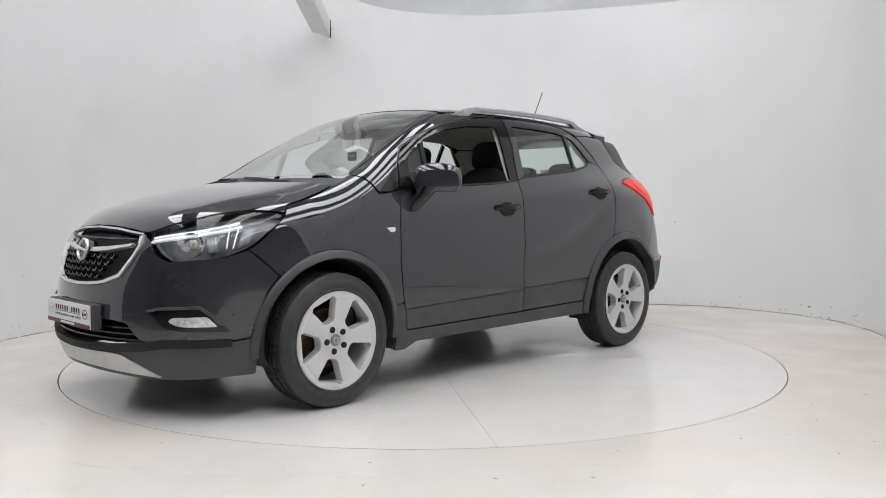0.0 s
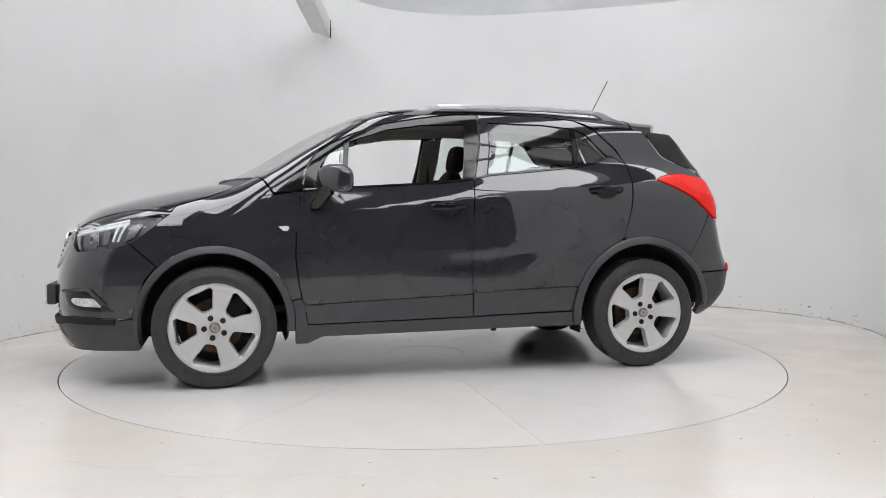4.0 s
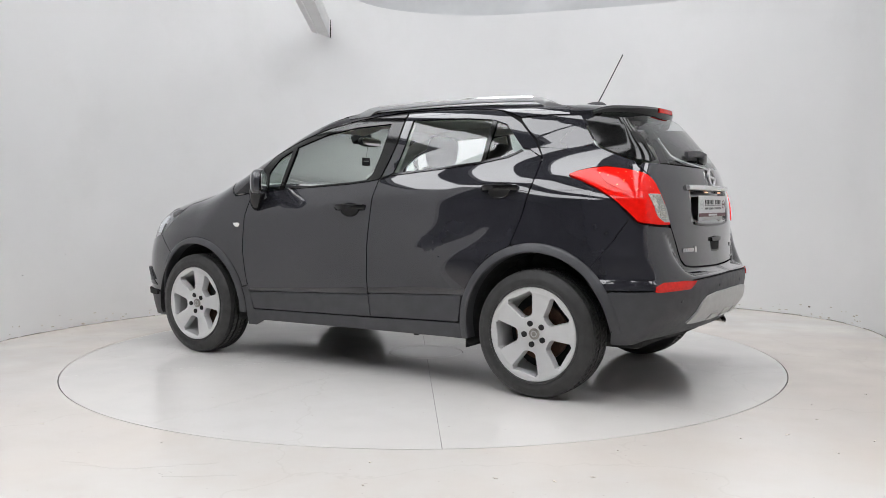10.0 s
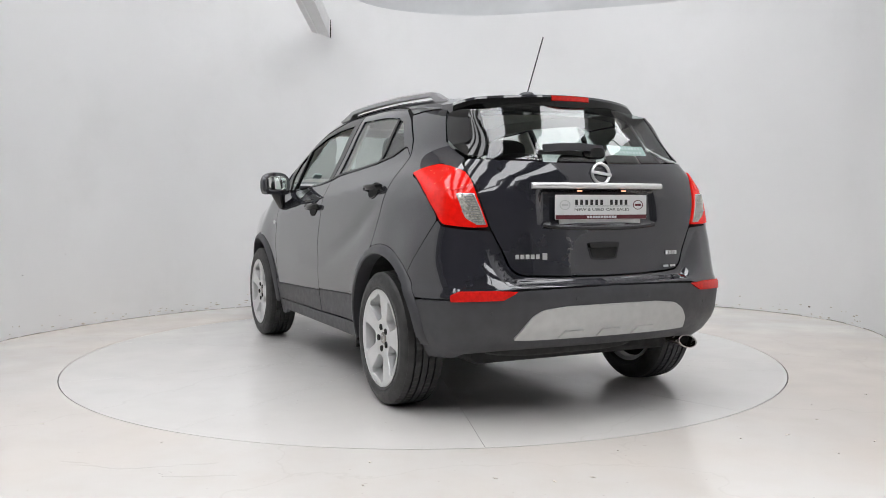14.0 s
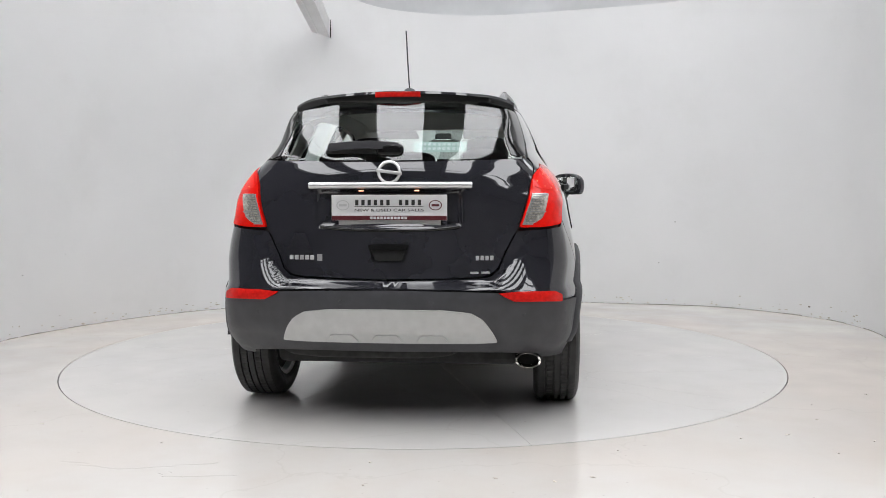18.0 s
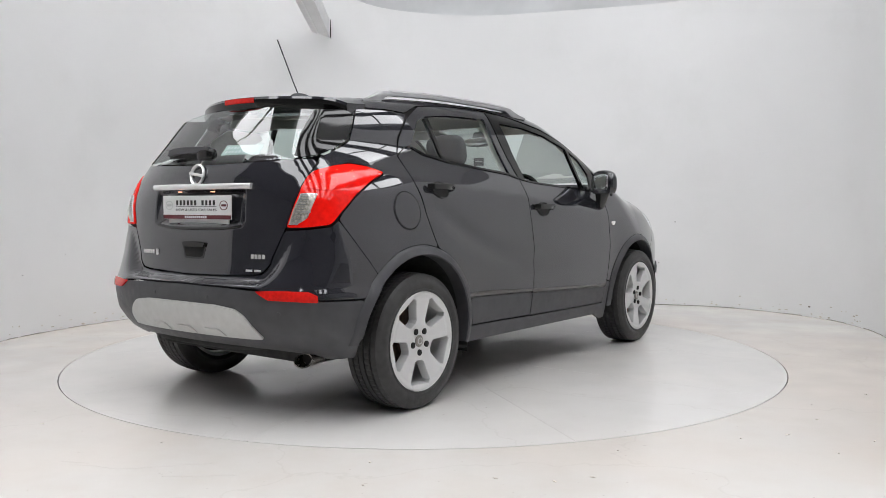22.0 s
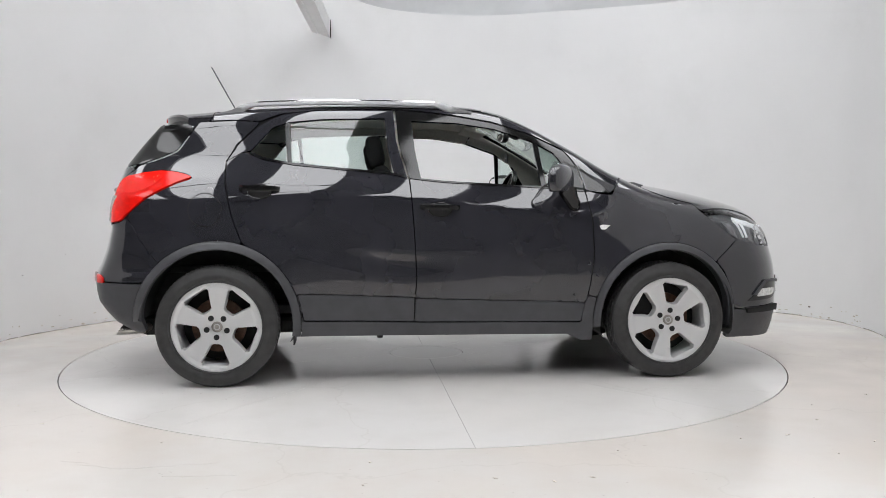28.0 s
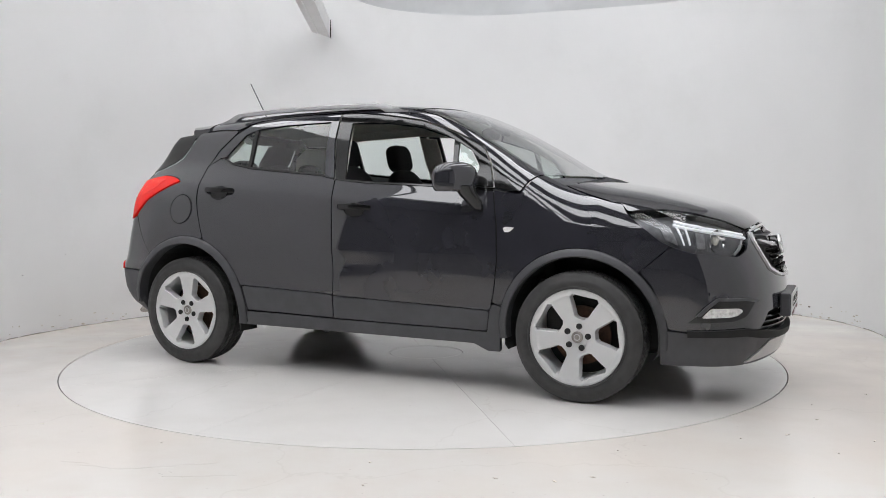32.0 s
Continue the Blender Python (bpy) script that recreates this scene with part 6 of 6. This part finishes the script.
# steering wheel
SW = Matrix.Translation((0.39, -0.36, 1.015)) @ Matrix.Rotation(radians(-66), 4, "Y")
ring = [SW @ Vector((0.182 * math.cos(2 * math.pi * i / 40), 0.182 * math.sin(2 * math.pi * i / 40), 0)) for i in range(40)]
bm = bmesh.new()
loops = []
for i in range(40):
    a = 2 * math.pi * i / 40
    loops.append([bm.verts.new(SW @ Vector(((0.182 + 0.016 * math.cos(b)) * math.cos(a), (0.182 + 0.016 * math.cos(b)) * math.sin(a), 0.016 * math.sin(b)))) for b in [2 * math.pi * j / 10 for j in range(10)]])
for i in range(40):
    p, q = loops[i], loops[(i + 1) % 40]
    for j in range(10):
        bm.faces.new((p[j], p[(j + 1) % 10], q[(j + 1) % 10], q[j]))
sw = part("steering_wheel", bm, GLOSS, car, smooth=True)
part("wheel_boss", blob(0.075, 0.085, 0.03, 2.6, m=SW), DASH, sw, smooth=True)
for a in (0, 90, -90, 180):
    part("wheel_spoke", box(0.11, 0.035, 0.014, 0.005, m=SW @ Matrix.Rotation(radians(a), 4, "Z") @ Matrix.Translation((0.118, 0, 0))), DASH, sw)
part("steering_column", sweep([tuple(SW @ Vector((0, 0, -0.02))), tuple(SW @ Vector((0, 0, -0.22)))], circle(0.045, 12)), DASH, car, smooth=True)


def seat(y):
    s = part("front_seat", blob(0.26, 0.255, 0.10, 3.4, m=Matrix.Translation((-0.02, y, 0.60)) @ Matrix.Rotation(radians(-8), 4, "Y")), FABRIC, car, "dark fabric front seat with a separate headrest", smooth=True)
    part("backrest", blob(0.075, 0.245, 0.34, 3.0, m=Matrix.Translation((-0.275, y, 0.90)) @ Matrix.Rotation(radians(-17), 4, "Y")), FABRIC, s, smooth=True)
    for o in (-0.205, 0.205):
        part("side_bolster", blob(0.07, 0.055, 0.26, 2.6, m=Matrix.Translation((-0.225, y + o, 0.86)) @ Matrix.Rotation(radians(-17), 4, "Y")), FABRIC, s, smooth=True)
    part("headrest", blob(0.05, 0.134, 0.095, 3.6, m=Matrix.Translation((-0.395, y, 1.305)) @ Matrix.Rotation(radians(-12), 4, "Y")), FABRIC, s, smooth=True)
    for o in (-0.06, 0.06):
        part("headrest_post", sweep([(-0.36, y + o, 1.17), (-0.39, y + o, 1.255)], circle(0.007, 8)), CHROME, s, smooth=True)
    part("seat_base", box(0.40, 0.40, 0.16, 0.02, m=Matrix.Translation((-0.04, y, 0.48))), DASH, s)


seat(0.36)
seat(-0.36)
bench = part("rear_bench", blob(0.26, 0.62, 0.10, 4, m=Matrix.Translation((-0.80, 0, 0.62)) @ Matrix.Rotation(radians(-6), 4, "Y")), FABRIC, car, "dark fabric rear bench with three headrests", smooth=True)
part("bench_backrest", blob(0.08, 0.62, 0.30, 4, m=Matrix.Translation((-1.08, 0, 0.88)) @ Matrix.Rotation(radians(-18), 4, "Y")), FABRIC, bench, smooth=True)
for y in (-0.38, 0.0, 0.38):
    part("bench_headrest", blob(0.045, 0.125, 0.065 if y else 0.05, 2.8, m=Matrix.Translation((-1.175, y, 1.215)) @ Matrix.Rotation(radians(-12), 4, "Y")), FABRIC, bench, smooth=True)
# mirror, visors, papers on the dashboard
rv = part("rear_view_mirror", blob(0.022, 0.115, 0.034, 3, m=Matrix.Translation((0.465, -0.01, 1.423))), DASH, car, smooth=True)
part("mirror_face", blob(0.004, 0.105, 0.028, 4, m=Matrix.Translation((0.443, -0.01, 1.423))), MIRROR, rv, smooth=True)
part("sensor_block", box(0.10, 0.12, 0.06, 0.015, m=Matrix.Translation((0.53, 0.0, 1.455)) @ Matrix.Rotation(radians(27), 4, "Y")), DASH, rv)
for y in (-0.34, 0.34):
    part("sun_visor", box(0.15, 0.36, 0.018, 0.006, m=Matrix.Translation((0.30, y, 1.475)) @ Matrix.Rotation(radians(14), 4, "Y")), CREAM, car)

card = part("hanging_card", box(0.006, 0.085, 0.055, 0.001, m=Matrix.Translation((0.485, 0.002, 1.287))), INK, rv, "small dark card hung under the mirror")
part("card_line", box(0.007, 0.06, 0.005, m=Matrix.Translation((0.485, 0.002, 1.290))), SILVER, rv)
part("card_cord", sweep([(0.485, 0.0, 1.313), (0.475, -0.005, 1.395)], circle(0.0012, 6)), INK, rv)
sheet_m = Matrix.Translation((0.93, 0.16, 1.082)) @ Matrix.Rotation(radians(-4), 4, "Y") @ Matrix.Rotation(radians(20), 4, "Z")
part("paper_sheet", box(0.20, 0.15, 0.002, m=sheet_m), PAPER, car, "white paper lying on the dashboard")
panel("windscreen_sticker", [T((1.03, 0.46), (1.00, 0.53), (0.95, 0.52), (0.985, 0.45))], PALE_INK, car, lift=-0.009, depth=0.001, r=0, step=0.04, label="pale green permit sticker behind the windscreen")


# the body stands a little taller than its side curves
for ob in car.children_recursive:
    if ob.type == "MESH" and ob.name.split(".")[0] not in ("wheel",) and not (ob.parent.name.startswith("wheel") or (ob.parent.parent and ob.parent.parent.name.startswith("wheel"))):
        ob.data.transform(Matrix.Diagonal((1, 1, 1.014, 1)))


# ---- what moves: the turntable and the car on it ----
YAWS = [(0, 226.5), (1, 218.78), (2, 211.03), (3, 203.28), (4, 195.57), (5, 187.87), (6, 180.1), (7, 172.21), (8, 164.28), (9, 156.41), (10, 148.66),
        (11, 140.91), (12, 132.96), (13, 125), (14, 117.18), (15, 109.4), (16, 101.65), (17, 93.91), (18, 86.15), (19, 78.36), (20, 70.6), (21, 62.91),
        (22, 55.24), (23, 47.47), (24, 39.53), (25, 31.6), (26, 23.71), (27, 15.9), (28, 8.14), (29, 0.39), (30, -7.48), (31, -15.48), (32, -23.66)]


def motions():
    walk(turntable, [(t, pose(*DECK, 0, 0, 0, a)) for t, a in YAWS])
    walk(car, [(t, pose(0, 0, 0, 0, 0, a) @ pose(-CAR_OFF[0], -CAR_OFF[1], 0)) for t, a in YAWS])


motions()
